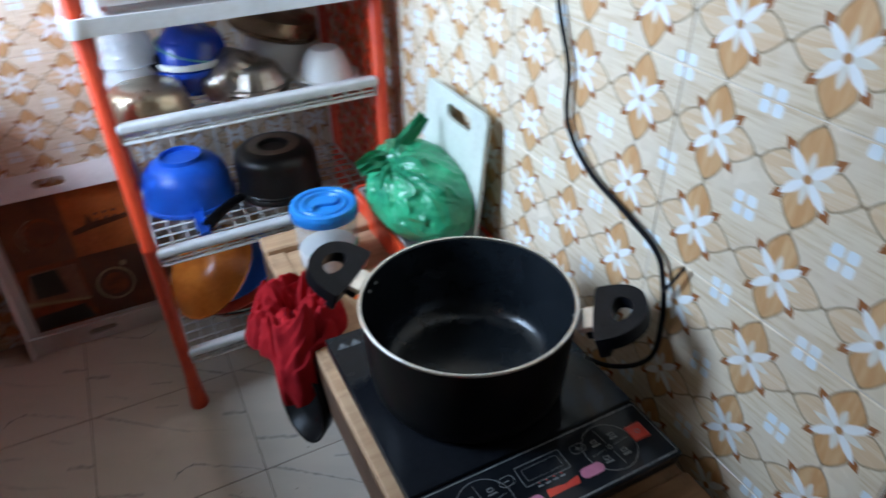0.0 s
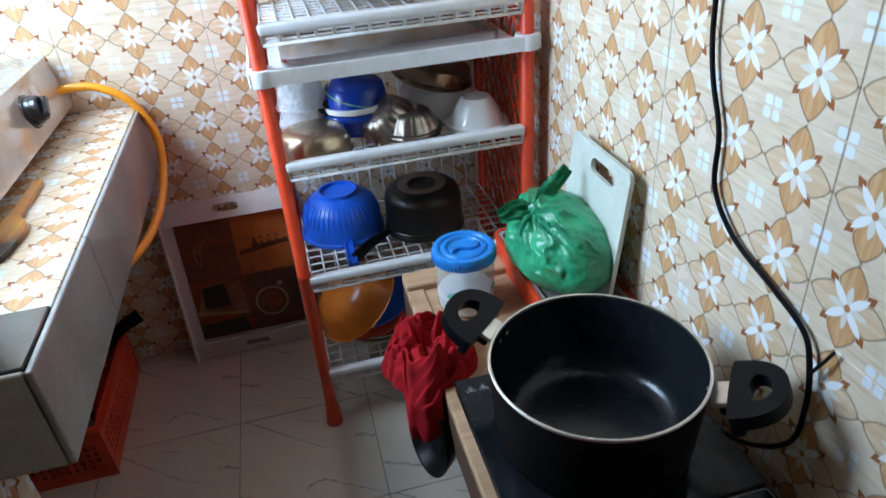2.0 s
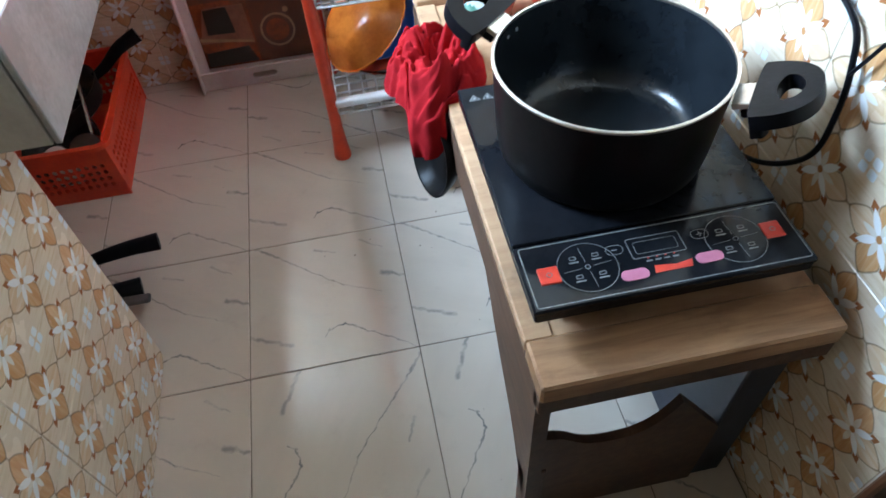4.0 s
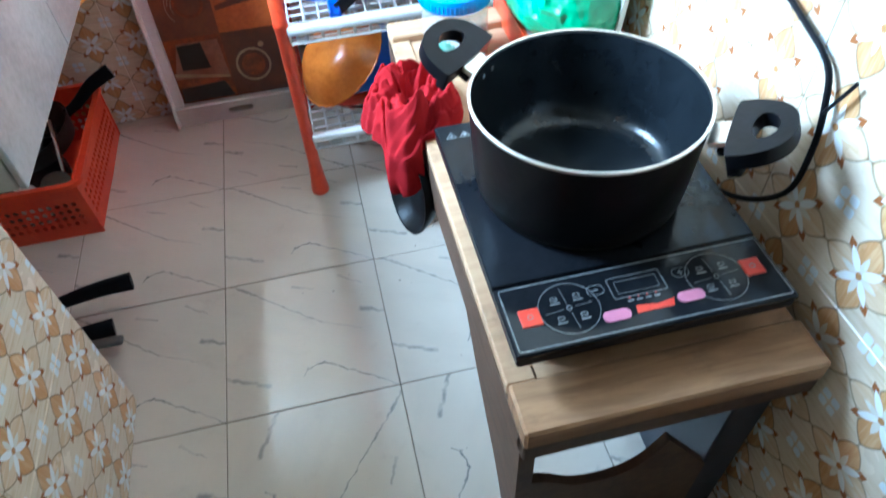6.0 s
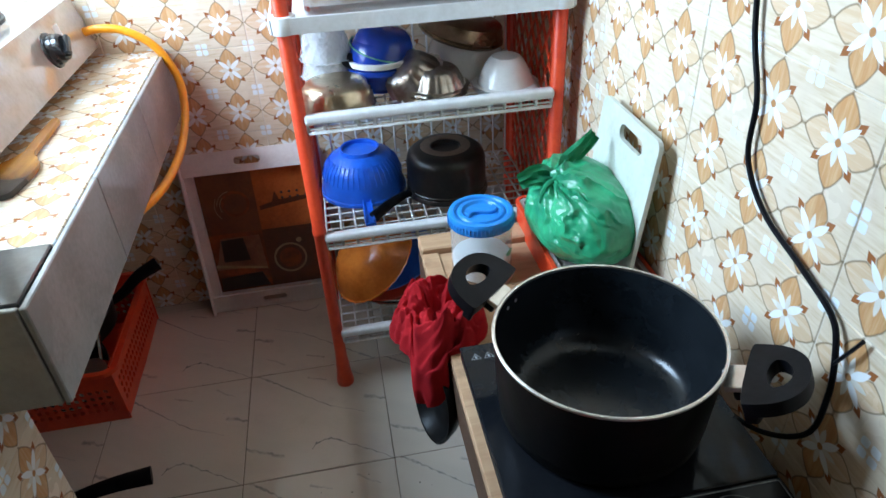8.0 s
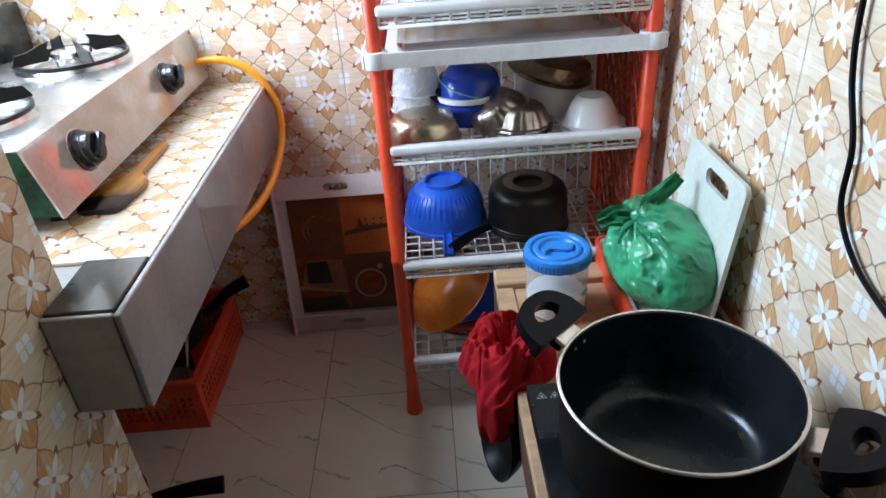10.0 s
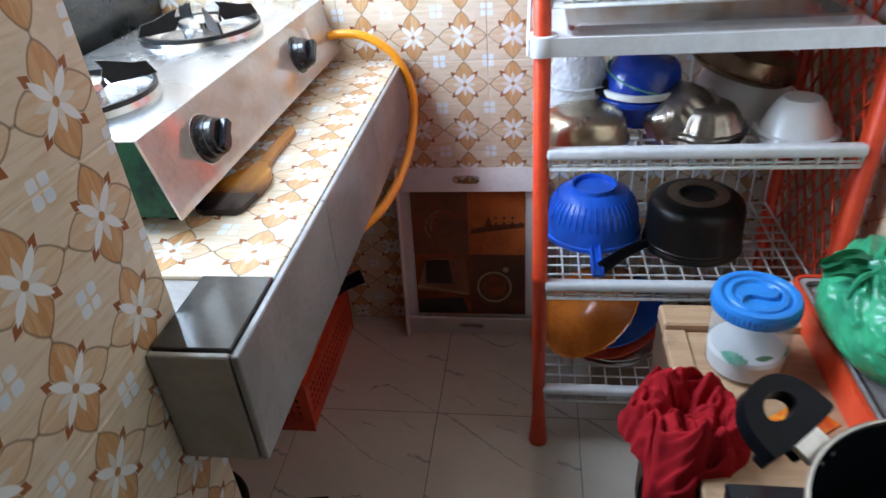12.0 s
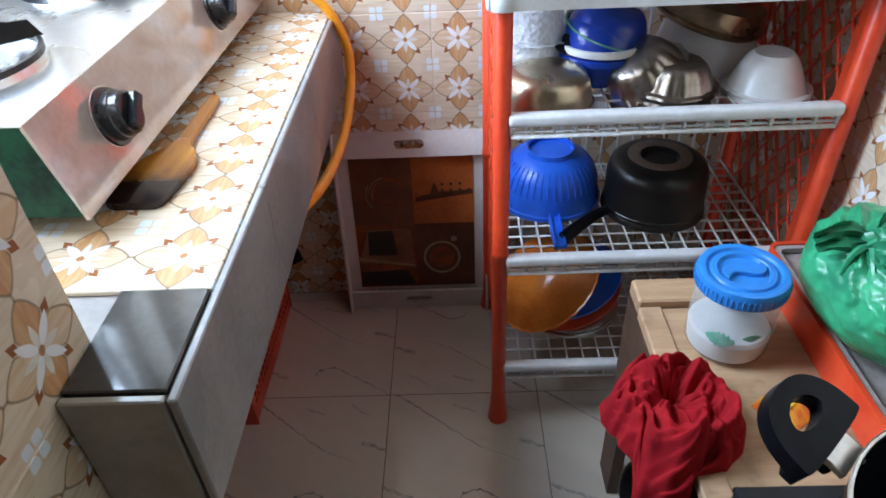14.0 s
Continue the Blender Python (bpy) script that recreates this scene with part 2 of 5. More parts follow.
RED_PLASTIC = worn("red_plastic", (0.80, 0.075, 0.022), (0.66, 0.045, 0.015), 0.36, scale=14, bump=0.08)
WHITE_PLASTIC = worn("white_plastic", (0.80, 0.81, 0.82), (0.68, 0.68, 0.67), 0.38, scale=16, bump=0.06)
WIRE = worn("white_coated_wire", (0.80, 0.80, 0.80), (0.62, 0.60, 0.56), 0.35, scale=30)
TRAY_WHITE = worn("tray_white_melamine", (0.74, 0.70, 0.67), (0.63, 0.58, 0.55), 0.3, bump=0.05)
STEEL = worn("stainless_steel", (0.62, 0.62, 0.62), (0.50, 0.49, 0.47), 0.24, 1.0, spread=0.16, bump=0.05)
BRASSY = worn("heat_tinted_steel", (0.66, 0.56, 0.41), (0.46, 0.37, 0.25), 0.29, 1.0, spread=0.15, bump=0.05)
BROWN_PAN = worn("burnt_brown_metal", (0.34, 0.235, 0.15), (0.15, 0.095, 0.06), 0.26, 0.9)
STOVE_STEEL = worn("scuffed_stove_steel", (0.66, 0.67, 0.68), (0.50, 0.51, 0.52), 0.27, 1.0, spread=0.2, bump=0.08, scale=7)
STOVE_FRONT = worn("stove_front_steel", (0.64, 0.58, 0.54), (0.50, 0.43, 0.38), 0.1, 0.5, spread=0.08, bump=0.03, scale=7)
GREEN_FILM = worn("green_film", (0.008, 0.075, 0.042), (0.006, 0.02, 0.015), 0.3, scale=25, Specular_IOR_Level=0.2)
BLACK_PLASTIC = worn("black_plastic", (0.003, 0.003, 0.004), (0.007, 0.007, 0.009), 0.35, scale=20, Specular_IOR_Level=0.12)
BLACK_IRON = worn("black_iron", (0.012, 0.012, 0.012), (0.035, 0.028, 0.024), 0.33, 0.3)
NONSTICK = worn("nonstick_coating", (0.007, 0.009, 0.011), (0.011, 0.014, 0.017), 0.22, scale=30, spread=0.05, bump=0.03, Specular_IOR_Level=0.35)
POT_BODY = worn("matt_black_pot_paint", (0.006, 0.006, 0.006), (0.010, 0.009, 0.009), 0.32, scale=18, Specular_IOR_Level=0.08)
RIM_METAL = worn("bare_aluminium", (0.72, 0.70, 0.66), (0.58, 0.55, 0.5), 0.3, 1.0, scale=40)
CERAMIC_GLASS = worn("black_ceramic_glass", (0.006, 0.007, 0.009), (0.012, 0.013, 0.016), 0.1, spread=0.1, bump=0.02, Specular_IOR_Level=0.22)
PRINT_WHITE = worn("printed_white", (0.27, 0.28, 0.28), (0.17, 0.18, 0.18), 0.4, scale=60)
PRINT_RED = worn("printed_red", (0.75, 0.06, 0.03), (0.62, 0.04, 0.025), 0.3, scale=40)
PRINT_PINK = worn("printed_pink", (0.62, 0.21, 0.32), (0.52, 0.16, 0.26), 0.35, scale=40)
BENCH_TOP = wood("bare_bench_wood", (0.52, 0.32, 0.18), (0.42, 0.235, 0.125), (0.13, 0.07, 0.04), (7, 60, 60))
BENCH_FRONT = wood("scuffed_bench_wood", (0.42, 0.23, 0.115), (0.27, 0.135, 0.064), (0.055, 0.035, 0.025), (7, 60, 60), 0.6)
BENCH_SIDE = wood("brown_bench_board", (0.115, 0.058, 0.032), (0.075, 0.038, 0.022), (0.045, 0.03, 0.02))
DOOR_WOOD = wood("dark_frame_wood", (0.20, 0.085, 0.035), (0.13, 0.05, 0.02), (0.06, 0.025, 0.012), (50, 50, 7), 0.45)
BLUE_PLASTIC = worn("blue_plastic", (0.012, 0.135, 0.68), (0.010, 0.105, 0.56), 0.3, scale=12)
LID_BLUE = worn("light_blue_lid", (0.012, 0.22, 0.60), (0.010, 0.18, 0.50), 0.33, scale=14)
ENAMEL_BLUE = worn("blue_enamel", (0.008, 0.055, 0.40), (0.006, 0.04, 0.31), 0.15)
CHINA = worn("white_china", (0.82, 0.82, 0.80), (0.74, 0.74, 0.72), 0.14, bump=0.02)
ORANGE_PLASTIC = worn("clear_orange_plastic", (0.72, 0.21, 0.03), (0.50, 0.12, 0.015), 0.22, Alpha=0.86)


def polythene(name):
    """Thin crumpled bag film: sharp creases at two sizes, glossy."""
    n = Nodes(name)
    v = n.coords()
    warp = n.t.nodes.new("ShaderNodeVectorMath")
    warp.operation = "ADD"
    nz = n.t.nodes.new("ShaderNodeTexNoise")
    nz.inputs["Scale"].default_value = 18
    n.t.links.new(v, nz.inputs["Vector"])
    sc = n.t.nodes.new("ShaderNodeVectorMath")
    sc.operation = "SCALE"
    sc.inputs["Scale"].default_value = 0.05
    n.t.links.new(nz.outputs["Color"], sc.inputs[0])
    n.t.links.new(v, warp.inputs[0]), n.t.links.new(sc.outputs[0], warp.inputs[1])
    h = 0.0
    for scale, k in ((12, 1.0), (27, 0.4)):
        vo = n.t.nodes.new("ShaderNodeTexVoronoi")
        vo.feature = "DISTANCE_TO_EDGE"
        vo.inputs["Scale"].default_value = scale
        n.t.links.new(warp.outputs[0], vo.inputs["Vector"])
        h = n.m("ADD", h, n.m("MULTIPLY", n.ramp(vo.outputs["Distance"], 0.0, 0.35), k))
    n.bump(n.m("ADD", h, n.noise(n.coords(scale=(30, 30, 75)), 1.0, 4)), 0.32, 0.005)
    col = n.mix(n.ramp(n.noise(v, 14, 4), 0.4, 0.65), (0.014, 0.34, 0.150), (0.007, 0.21, 0.095))
    return n.done(col, 0.36, Coat_Weight=0.08, Coat_Roughness=0.15)


BAG = polythene("green_polythene")
BOARD = worn("worn_cutting_board", (0.58, 0.61, 0.53), (0.47, 0.49, 0.42), 0.4)
CLOTH = worn("red_cotton", (0.36, 0.012, 0.016), (0.25, 0.008, 0.012), 0.95, scale=20, grain=500, bump=0.4, Specular_IOR_Level=0.1)
HOSE = worn("yellow_gas_hose", (0.90, 0.36, 0.012), (0.78, 0.27, 0.01), 0.35)
SPATULA = scorched_wood("varnished_spatula_wood", (0.62, 0.27, 0.035), (0.42, 0.15, 0.018), (0.010, 0.006, 0.006), 0.0, 0.06)
SALT = worn("white_salt", (0.82, 0.83, 0.82), (0.72, 0.75, 0.73), 0.95, scale=60)
GREEN_PRINT = worn("green_print", (0.08, 0.48, 0.30), (0.30, 0.62, 0.48), 0.5, scale=45, Alpha=0.7)
JAR = clear("cloudy_jar_plastic", (0.52, 0.50, 0.46), 0.25, 0.40)


def cut_glass(name):
    """Clear pressed glass with a field of raised lozenges."""
    n = Nodes(name)
    vo = n.t.nodes.new("ShaderNodeTexVoronoi")
    vo.inputs["Scale"].default_value = 130
    n.t.links.new(n.coords(), vo.inputs["Vector"])
    n.bump(vo.outputs["Distance"], 0.9, 0.004)
    return n.done((0.80, 0.83, 0.85), 0.05, Alpha=0.42, Coat_Weight=1.0)


GLASS = cut_glass("cut_glass")
RED_WEAVE = worn("woven_mat", (0.11, 0.03, 0.025), (0.03, 0.025, 0.025), 0.95, scale=60)
SILL = worn("white_sill_paint", (0.82, 0.81, 0.78), (0.72, 0.70, 0.66), 0.5)
PLATE_CREAM = worn("cream_plate", (0.62, 0.58, 0.46), (0.52, 0.48, 0.37), 0.25)
POT_RING = worn("worn_base_metal", (0.24, 0.17, 0.13), (0.34, 0.27, 0.22), 0.35, 0.6)
LINER = worn("stained_grey_plastic", (0.40, 0.33, 0.31), (0.27, 0.20, 0.18), 0.3)
DULL_STEEL = worn("dull_brown_steel", (0.50, 0.46, 0.41), (0.32, 0.28, 0.23), 0.3, 1.0, spread=0.14, bump=0.1, scale=30)
SACHET = worn("orange_foil", (0.80, 0.30, 0.02), (0.72, 0.10, 0.02), 0.25, scale=60)
GLOSS_BLACK = worn("glossy_black_plastic", (0.010, 0.011, 0.013), (0.018, 0.019, 0.022), 0.16, scale=30, spread=0.1, bump=0.03)
NAVY = worn("navy_board", (0.018, 0.026, 0.05), (0.012, 0.018, 0.035), 0.5)


# ---- shape helpers ----
def part(name, bm, material, parent=None, label="", smooth=False):
    me = bpy.data.meshes.new(name)
    bmesh.ops.recalc_face_normals(bm, faces=bm.faces)
    for f in bm.faces:
        f.smooth = smooth
    bm.to_mesh(me)
    bm.free()
    me.materials.append(material)
    ob = new(name, me)
    if smooth:
        me.set_sharp_from_angle(angle=radians(38))
    if parent:
        ob.parent = parent
    if label:
        tagged(ob, label)
    return ob


def piece(name, me, parent, m):
    """An object of its own on a shared mesh."""
    ob = new(name, me)
    ob.parent = parent
    ob.matrix_local = m
    return ob


def mesh_of(bm, name, material, smooth=False):
    me = bpy.data.meshes.new(name)
    bmesh.ops.recalc_face_normals(bm, faces=bm.faces)
    for f in bm.faces:
        f.smooth = smooth
    bm.to_mesh(me)
    bm.free()
    me.materials.append(material)
    return me


def thing(name, label, category, place=(0, 0, 0), rz=0.0, group="", rx=0.0, ry=0.0):
    ob = new(name)
    ob.empty_display_size = 0.05
    ob.matrix_world = pose(*place, rx, ry, rz)
    return tagged(ob, label, category, group)


def box(x0, x1, y0, y1, z0, z1, bevel=0.0, bm=None, segs=1):
    tmp = bmesh.new()
    bmesh.ops.create_cube(tmp, size=1.0)
    bmesh.ops.scale(tmp, vec=(x1 - x0, y1 - y0, z1 - z0), verts=tmp.verts)
    bmesh.ops.translate(tmp, vec=((x0 + x1) / 2, (y0 + y1) / 2, (z0 + z1) / 2), verts=tmp.verts)
    if bevel:
        bmesh.ops.bevel(tmp, geom=tmp.edges[:], offset=bevel, segments=segs, affect="EDGES", profile=0.5)
    return merge(tmp, bm)


def merge(tmp, bm):
    if bm is None:
        return tmp
    me = bpy.data.meshes.new("tmp")
    tmp.to_mesh(me)
    tmp.free()
    bm.from_mesh(me)
    bpy.data.meshes.remove(me)
    return bm


def moved(bm, m):
    bmesh.ops.transform(bm, matrix=m, verts=bm.verts)
    return bm


def lathe(profile, segs=40, bm=None, m=None, wave=None):
    """Turns (radius, height) round z; a radius of 0 closes to a point. wave(angle, radius, height) scales the radius."""
    tmp = bmesh.new()
    rings = []
    for r, z in profile:
        if r < 1e-6:
            rings.append([tmp.verts.new((0, 0, z))])
        else:
            ring = []
            for i in range(segs):
                a = 2 * math.pi * i / segs
                k = wave(a, r, z) if wave else 1.0
                ring.append(tmp.verts.new((r * k * math.cos(a), r * k * math.sin(a), z)))
            rings.append(ring)
    for p, q in zip(rings, rings[1:]):
        for i in range(segs):
            j = (i + 1) % segs
            if len(p) == 1 and len(q) == 1:
                continue
            if len(p) == 1:
                tmp.faces.new((p[0], q[i], q[j]))
            elif len(q) == 1:
                tmp.faces.new((p[i], p[j], q[0]))
            else:
                tmp.faces.new((p[i], p[j], q[j], q[i]))
    if m is not None:
        bmesh.ops.transform(tmp, matrix=m, verts=tmp.verts)
    return merge(tmp, bm)


def glide(points, n=8):
    """A smooth line through points."""
    pts = [Vector(p) for p in points]
    ext = [2 * pts[0] - pts[1]] + pts + [2 * pts[-1] - pts[-2]]
    out = []
    for i in range(1, len(ext) - 2):
        a, b, c, d = ext[i - 1 : i + 3]
        for k in range(n):
            t = k / n
            out.append(0.5 * ((2 * b) + (c - a) * t + (2 * a - 5 * b + 4 * c - d) * t * t + (3 * b - a - 3 * c + d) * t ** 3))
    out.append(pts[-1])
    return out


def tube(points, r, segs=8, bm=None, flat=1.0):
    """A round bar along points; r may be a function of 0..1 along it."""
    tmp = bmesh.new()
    pts = [Vector(p) for p in points]
    rings = []
    side = None
    for i, p in enumerate(pts):
        d = (pts[min(i + 1, len(pts) - 1)] - pts[max(i - 1, 0)]).normalized()
        if side is None:
            side = d.orthogonal().normalized()
        side = (side - d * side.dot(d)).normalized()
        up = d.cross(side)
        rad = r(i / (len(pts) - 1)) if callable(r) else r
        rings.append([tmp.verts.new(p + rad * (math.cos(2 * math.pi * k / segs) * side + flat * math.sin(2 * math.pi * k / segs) * up)) for k in range(segs)])
    for p, q in zip(rings, rings[1:]):
        for k in range(segs):
            tmp.faces.new((p[k], p[(k + 1) % segs], q[(k + 1) % segs], q[k]))
    tmp.faces.new(rings[0])
    tmp.faces.new(rings[-1])
    return merge(tmp, bm)


def prism(outline, z0, z1, bm=None, bevel=0.0, m=None):
    """A flat outline (x, y) with thickness from z0 to z1."""
    tmp = bmesh.new()
    f = tmp.faces.new([tmp.verts.new((x, y, z0)) for x, y in outline])
    e = bmesh.ops.extrude_face_region(tmp, geom=[f])
    bmesh.ops.translate(tmp, vec=(0, 0, z1 - z0), verts=[v for v in e["geom"] if isinstance(v, bmesh.types.BMVert)])
    if bevel:
        bmesh.ops.bevel(tmp, geom=tmp.edges[:], offset=bevel, segments=2, affect="EDGES", profile=0.5)
    if m is not None:
        bmesh.ops.transform(tmp, matrix=m, verts=tmp.verts)
    return merge(tmp, bm)


def ring_plate(outer, inner, z0, z1, bm=None):
    """A plate between two outlines with equal counts of points."""
    tmp = bmesh.new()
    n = len(outer)
    lay = [[tmp.verts.new((x, y, z)) for x, y in o] for z in (z0, z1) for o in (outer, inner)]
    for i in range(n):
        j = (i + 1) % n
        tmp.faces.new((lay[0][i], lay[0][j], lay[1][j], lay[1][i]))
        tmp.faces.new((lay[2][i], lay[2][j], lay[3][j], lay[3][i]))
        tmp.faces.new((lay[0][i], lay[0][j], lay[2][j], lay[2][i]))
        tmp.faces.new((lay[1][i], lay[1][j], lay[3][j], lay[3][i]))
    return merge(tmp, bm)


def round_rect(w, h, r, n=6, cx=0.0, cy=0.0):
    out = []
    for sx, sy, a0 in ((1, 1, 0), (-1, 1, 90), (-1, -1, 180), (1, -1, 270)):
        for k in range(n + 1):
            a = radians(a0 + 90 * k / n)
            out.append((cx + sx * (w / 2 - r) + r * math.cos(a), cy + sy * (h / 2 - r) + r * math.sin(a)))
    return out


def setting(name, bm, material, label, category, smooth=False):
    return tagged(part(name, bm, material, smooth=smooth), label, category, kind="structure")


# ---- the room ----
# right wall at x = 0, back wall at y = 0, floor at z = 0
LEFT, TOP = -1.31, 2.45
back_wall = setting("wall_back", box(LEFT - 0.16, 0.12, 0.0012, 0.16, -0.05, TOP), GROUT, "wall covered in flower-printed beige ceramic tiles", "wall")
right_wall = setting("wall_right", box(0.0012, 0.155, -1.385, 0.0012, -0.05, TOP), GROUT, "wall covered in flower-printed beige ceramic tiles", "wall")
bm = box(LEFT - 0.16, LEFT - 0.0012, -0.845, 0.0012, -0.05, 0.895)
box(LEFT - 0.16, LEFT - 0.0012, -0.845, 0.0012, 1.86, TOP, bm=bm)
box(LEFT - 0.16, LEFT - 0.0012, -0.06, 0.0012, 0.895, 1.86, bm=bm)
box(LEFT - 0.16, LEFT - 0.0012, -0.845, -0.80, 0.895, 1.86, bm=bm)
left_wall = setting("wall_left", bm, GROUT, "tiled wall with a barred window over the cooking slab", "wall")
partition = setting("wall_partition", box(LEFT - 0.16, -0.8842, -2.7, -0.8462, -0.05, TOP), GROUT, "tiled pillar wall beside the cooking slab", "wall")
# out of view, added without an opening to keep sky fill out from behind
setting("wall_rear", box(-1.5, 2.1, -2.8, -2.7, -0.05, TOP), PLASTER, "unseen plain cream plaster wall closing the room", "wall")
bm = box(0.0, 0.155, -2.7, -2.3, -0.05, TOP)
box(0.0, 0.155, -2.3, -1.385, 2.07, TOP, bm=bm)
setting("wall_doorway", bm, PLASTER, "unseen plain cream plaster wall closing the room with a doorway", "wall")
bm = box(2.0, 2.1, -2.7, 0.0, -0.05, TOP)
box(0.155, 2.1, 0.0, 0.1, -0.05, TOP, bm=bm)
setting("wall_next_room", bm, PLASTER, "plain cream wall of the next room", "wall")
setting("ceiling", box(-1.5, 2.1, -2.8, 0.16, TOP, TOP + 0.1), PLASTER, "plain cream ceiling", "ceiling")
floor = setting("floor", box(-1.5, 2.1, -2.8, 0.1, -0.12, -0.0012), FLOOR_GROUT, "cream marble-look ceramic floor tiles with dark joints", "floor")

# wooden frame at the doorway
frame_door = tagged(new("door_1"), "dark reddish wooden door frame with worn grain", "door frame", kind="structure")
part("jamb", box(-0.003, 0.156, -1.396, -1.3855, 0.0, 2.05, 0.003), DOOR_WOOD, frame_door)
part("jamb", box(-0.003, 0.156, -2.30, -2.285, 0.0, 2.05, 0.006), DOOR_WOOD, frame_door)
part("lintel", box(-0.003, 0.156, -2.30, -1.386, 2.052, 2.07, 0.003), DOOR_WOOD, frame_door)

# window with bars in the left wall
win = tagged(new("window_1"), "white painted window with a bar grille, bright daylight outside", "window", kind="structure")
part("window_sill", box(LEFT - 0.16, LEFT + 0.022, -0.80, -0.06, 0.888, 0.904, 0.003), SILL, win)
xw = LEFT - 0.10
part("window_frame", box(xw - 0.02, xw + 0.02, -0.80, -0.755, 0.905, 1.86, 0.004), SILL, win)
part("window_frame", box(xw - 0.02, xw + 0.02, -0.105, -0.06, 0.905, 1.86, 0.004), SILL, win)
part("window_frame", box(xw - 0.02, xw + 0.02, -0.755, -0.105, 0.905, 0.945, 0.004), SILL, win)
part("window_frame", box(xw - 0.02, xw + 0.02, -0.755, -0.105, 1.82, 1.86, 0.004), SILL, win)
part("window_mullion", box(xw - 0.018, xw + 0.018, -0.45, -0.41, 0.945, 1.82, 0.004), SILL, win)
for k in range(5):
    y = -0.70 + 0.065 * k if k < 4 else -0.36
    part("window_bar", tube([(xw + 0.03, y, 0.945), (xw + 0.03, y, 1.82)], 0.006), SILL, win)
for k in range(4):
    part("window_bar", tube([(xw + 0.03, -0.30 + 0.055 * k, 0.945), (xw + 0.03, -0.30 + 0.055 * k, 1.82)], 0.006), SILL, win)
for z in (1.0, 1.2, 1.4, 1.6):
    part("window_crossbar", tube([(xw + 0.036, -0.755, z), (xw + 0.036, -0.105, z)], 0.006), SILL, win)
setting("trim", box(LEFT - 0.004, LEFT + 0.024, -0.844, -0.004, 0.68, 0.886, 0.003), BLACK_STONE, "black polished granite strip under the window sill", "backsplash")

# ---- cooking slab ----
SLAB = 0.672
slab = tagged(new("cooking_slab"), "tiled cooking slab with a grey marble edge", "slab", kind="structure")
bm = box(LEFT, -0.800, -0.846, 0.004, 0.545, SLAB)
box(-0.886, -0.800, -0.903, -0.846, 0.545, SLAB, bm=bm)
part("core", bm, CONCRETE, slab)
for y0, y1 in ((-0.911, -0.612), (-0.610, -0.311), (-0.309, -0.001)):
    part("edge_tile", box(-0.799, -0.791, y0, y1, 0.539, SLAB + 0.006, 0.0015), FASCIA, slab, "glossy grey marble edge tile")
part("end_tile", box(-0.882, -0.801, -0.912, -0.904, 0.539, SLAB + 0.006, 0.0015), END_TILE, slab, "plain grey end tile")
part("corner_tile", box(-0.882, -0.801, -0.902, -0.784, SLAB + 0.001, SLAB + 0.008, 0.0015), GREY_TILE, slab, "polished grey top tile")


# ---- storage rack ----
RX0, RX1, RY0, RY1 = -0.514, -0.042, -0.392, -0.062
rack = thing("kitchen_rack", "red plastic kitchen rack with white wire shelves full of crockery", "rack", (RX0, RY0, 0))
W, D = RX1 - RX0, RY1 - RY0
FOOT = [(0.0, 0.0), (0.019, 0.0), (0.0195, 0.006), (0.0165, 0.03), (0.0125, 0.085), (0.0125, 0.40), (0.0138, 0.402), (0.0138, 0.412), (0.0125, 0.414), (0.0125, 1.16), (0.009, 1.17), (0.0, 1.172)]
for px in (0, W):
    for py in (0, D):
        part("post", lathe(FOOT, 20, m=Matrix.Translation((px, py, 0))), RED_PLASTIC, rack, smooth=True)


def lattice(x):
    """Openwork side of crossing waved ribs between rails."""
    bm = bmesh.new()
    for k in range(2):
        box(x - 0.003, x + 0.003, 0.012 + k * (D - 0.05), 0.038 + k * (D - 0.05), 0.10, 1.12, 0.001, bm)
    return bm


rib_mesh = [mesh_of(tube([(0, 0.03 + (D - 0.06) * t / 12, 0.030 * s * math.sin(t * math.pi / 2)) for t in range(13)], 0.0032, 5), "rib", RED_PLASTIC, True) for s in (-1, 1)]


for px in (0.0, W):
    side = part("side_panel", lattice(px), RED_PLASTIC, rack, "red openwork plastic side")
    for r in range(16):
        for me in rib_mesh:
            piece("rib", me, side, Matrix.Translation((px, 0, 0.135 + r * 0.064)))

SHELVES = (0.157, 0.403, 0.650, 0.893)
SX0, SX1 = 0.012, W - 0.012
wire_x = mesh_of(tube([(SX0, 0, 0), (SX1, 0, 0)], 0.0021, 6), "wire", WIRE, True)
wire_low = mesh_of(tube([(SX0, 0, 0), (SX1, 0, 0)], 0.0036, 6), "wire", WIRE, True)
wire_y = mesh_of(tube([(0, 0.002, 0), (0, D - 0.01, 0)], 0.0021, 6), "wire", WIRE, True)
wire_front = mesh_of(tube([(0, 0, -0.035), (0, -0.002, -0.022), (0, 0, -0.008)], 0.0032, 6), "wire", WIRE, True)
wire_back = mesh_of(tube([(0, 0, -0.034), (0, 0, 0.118)], 0.0022, 6), "wire", WIRE, True)
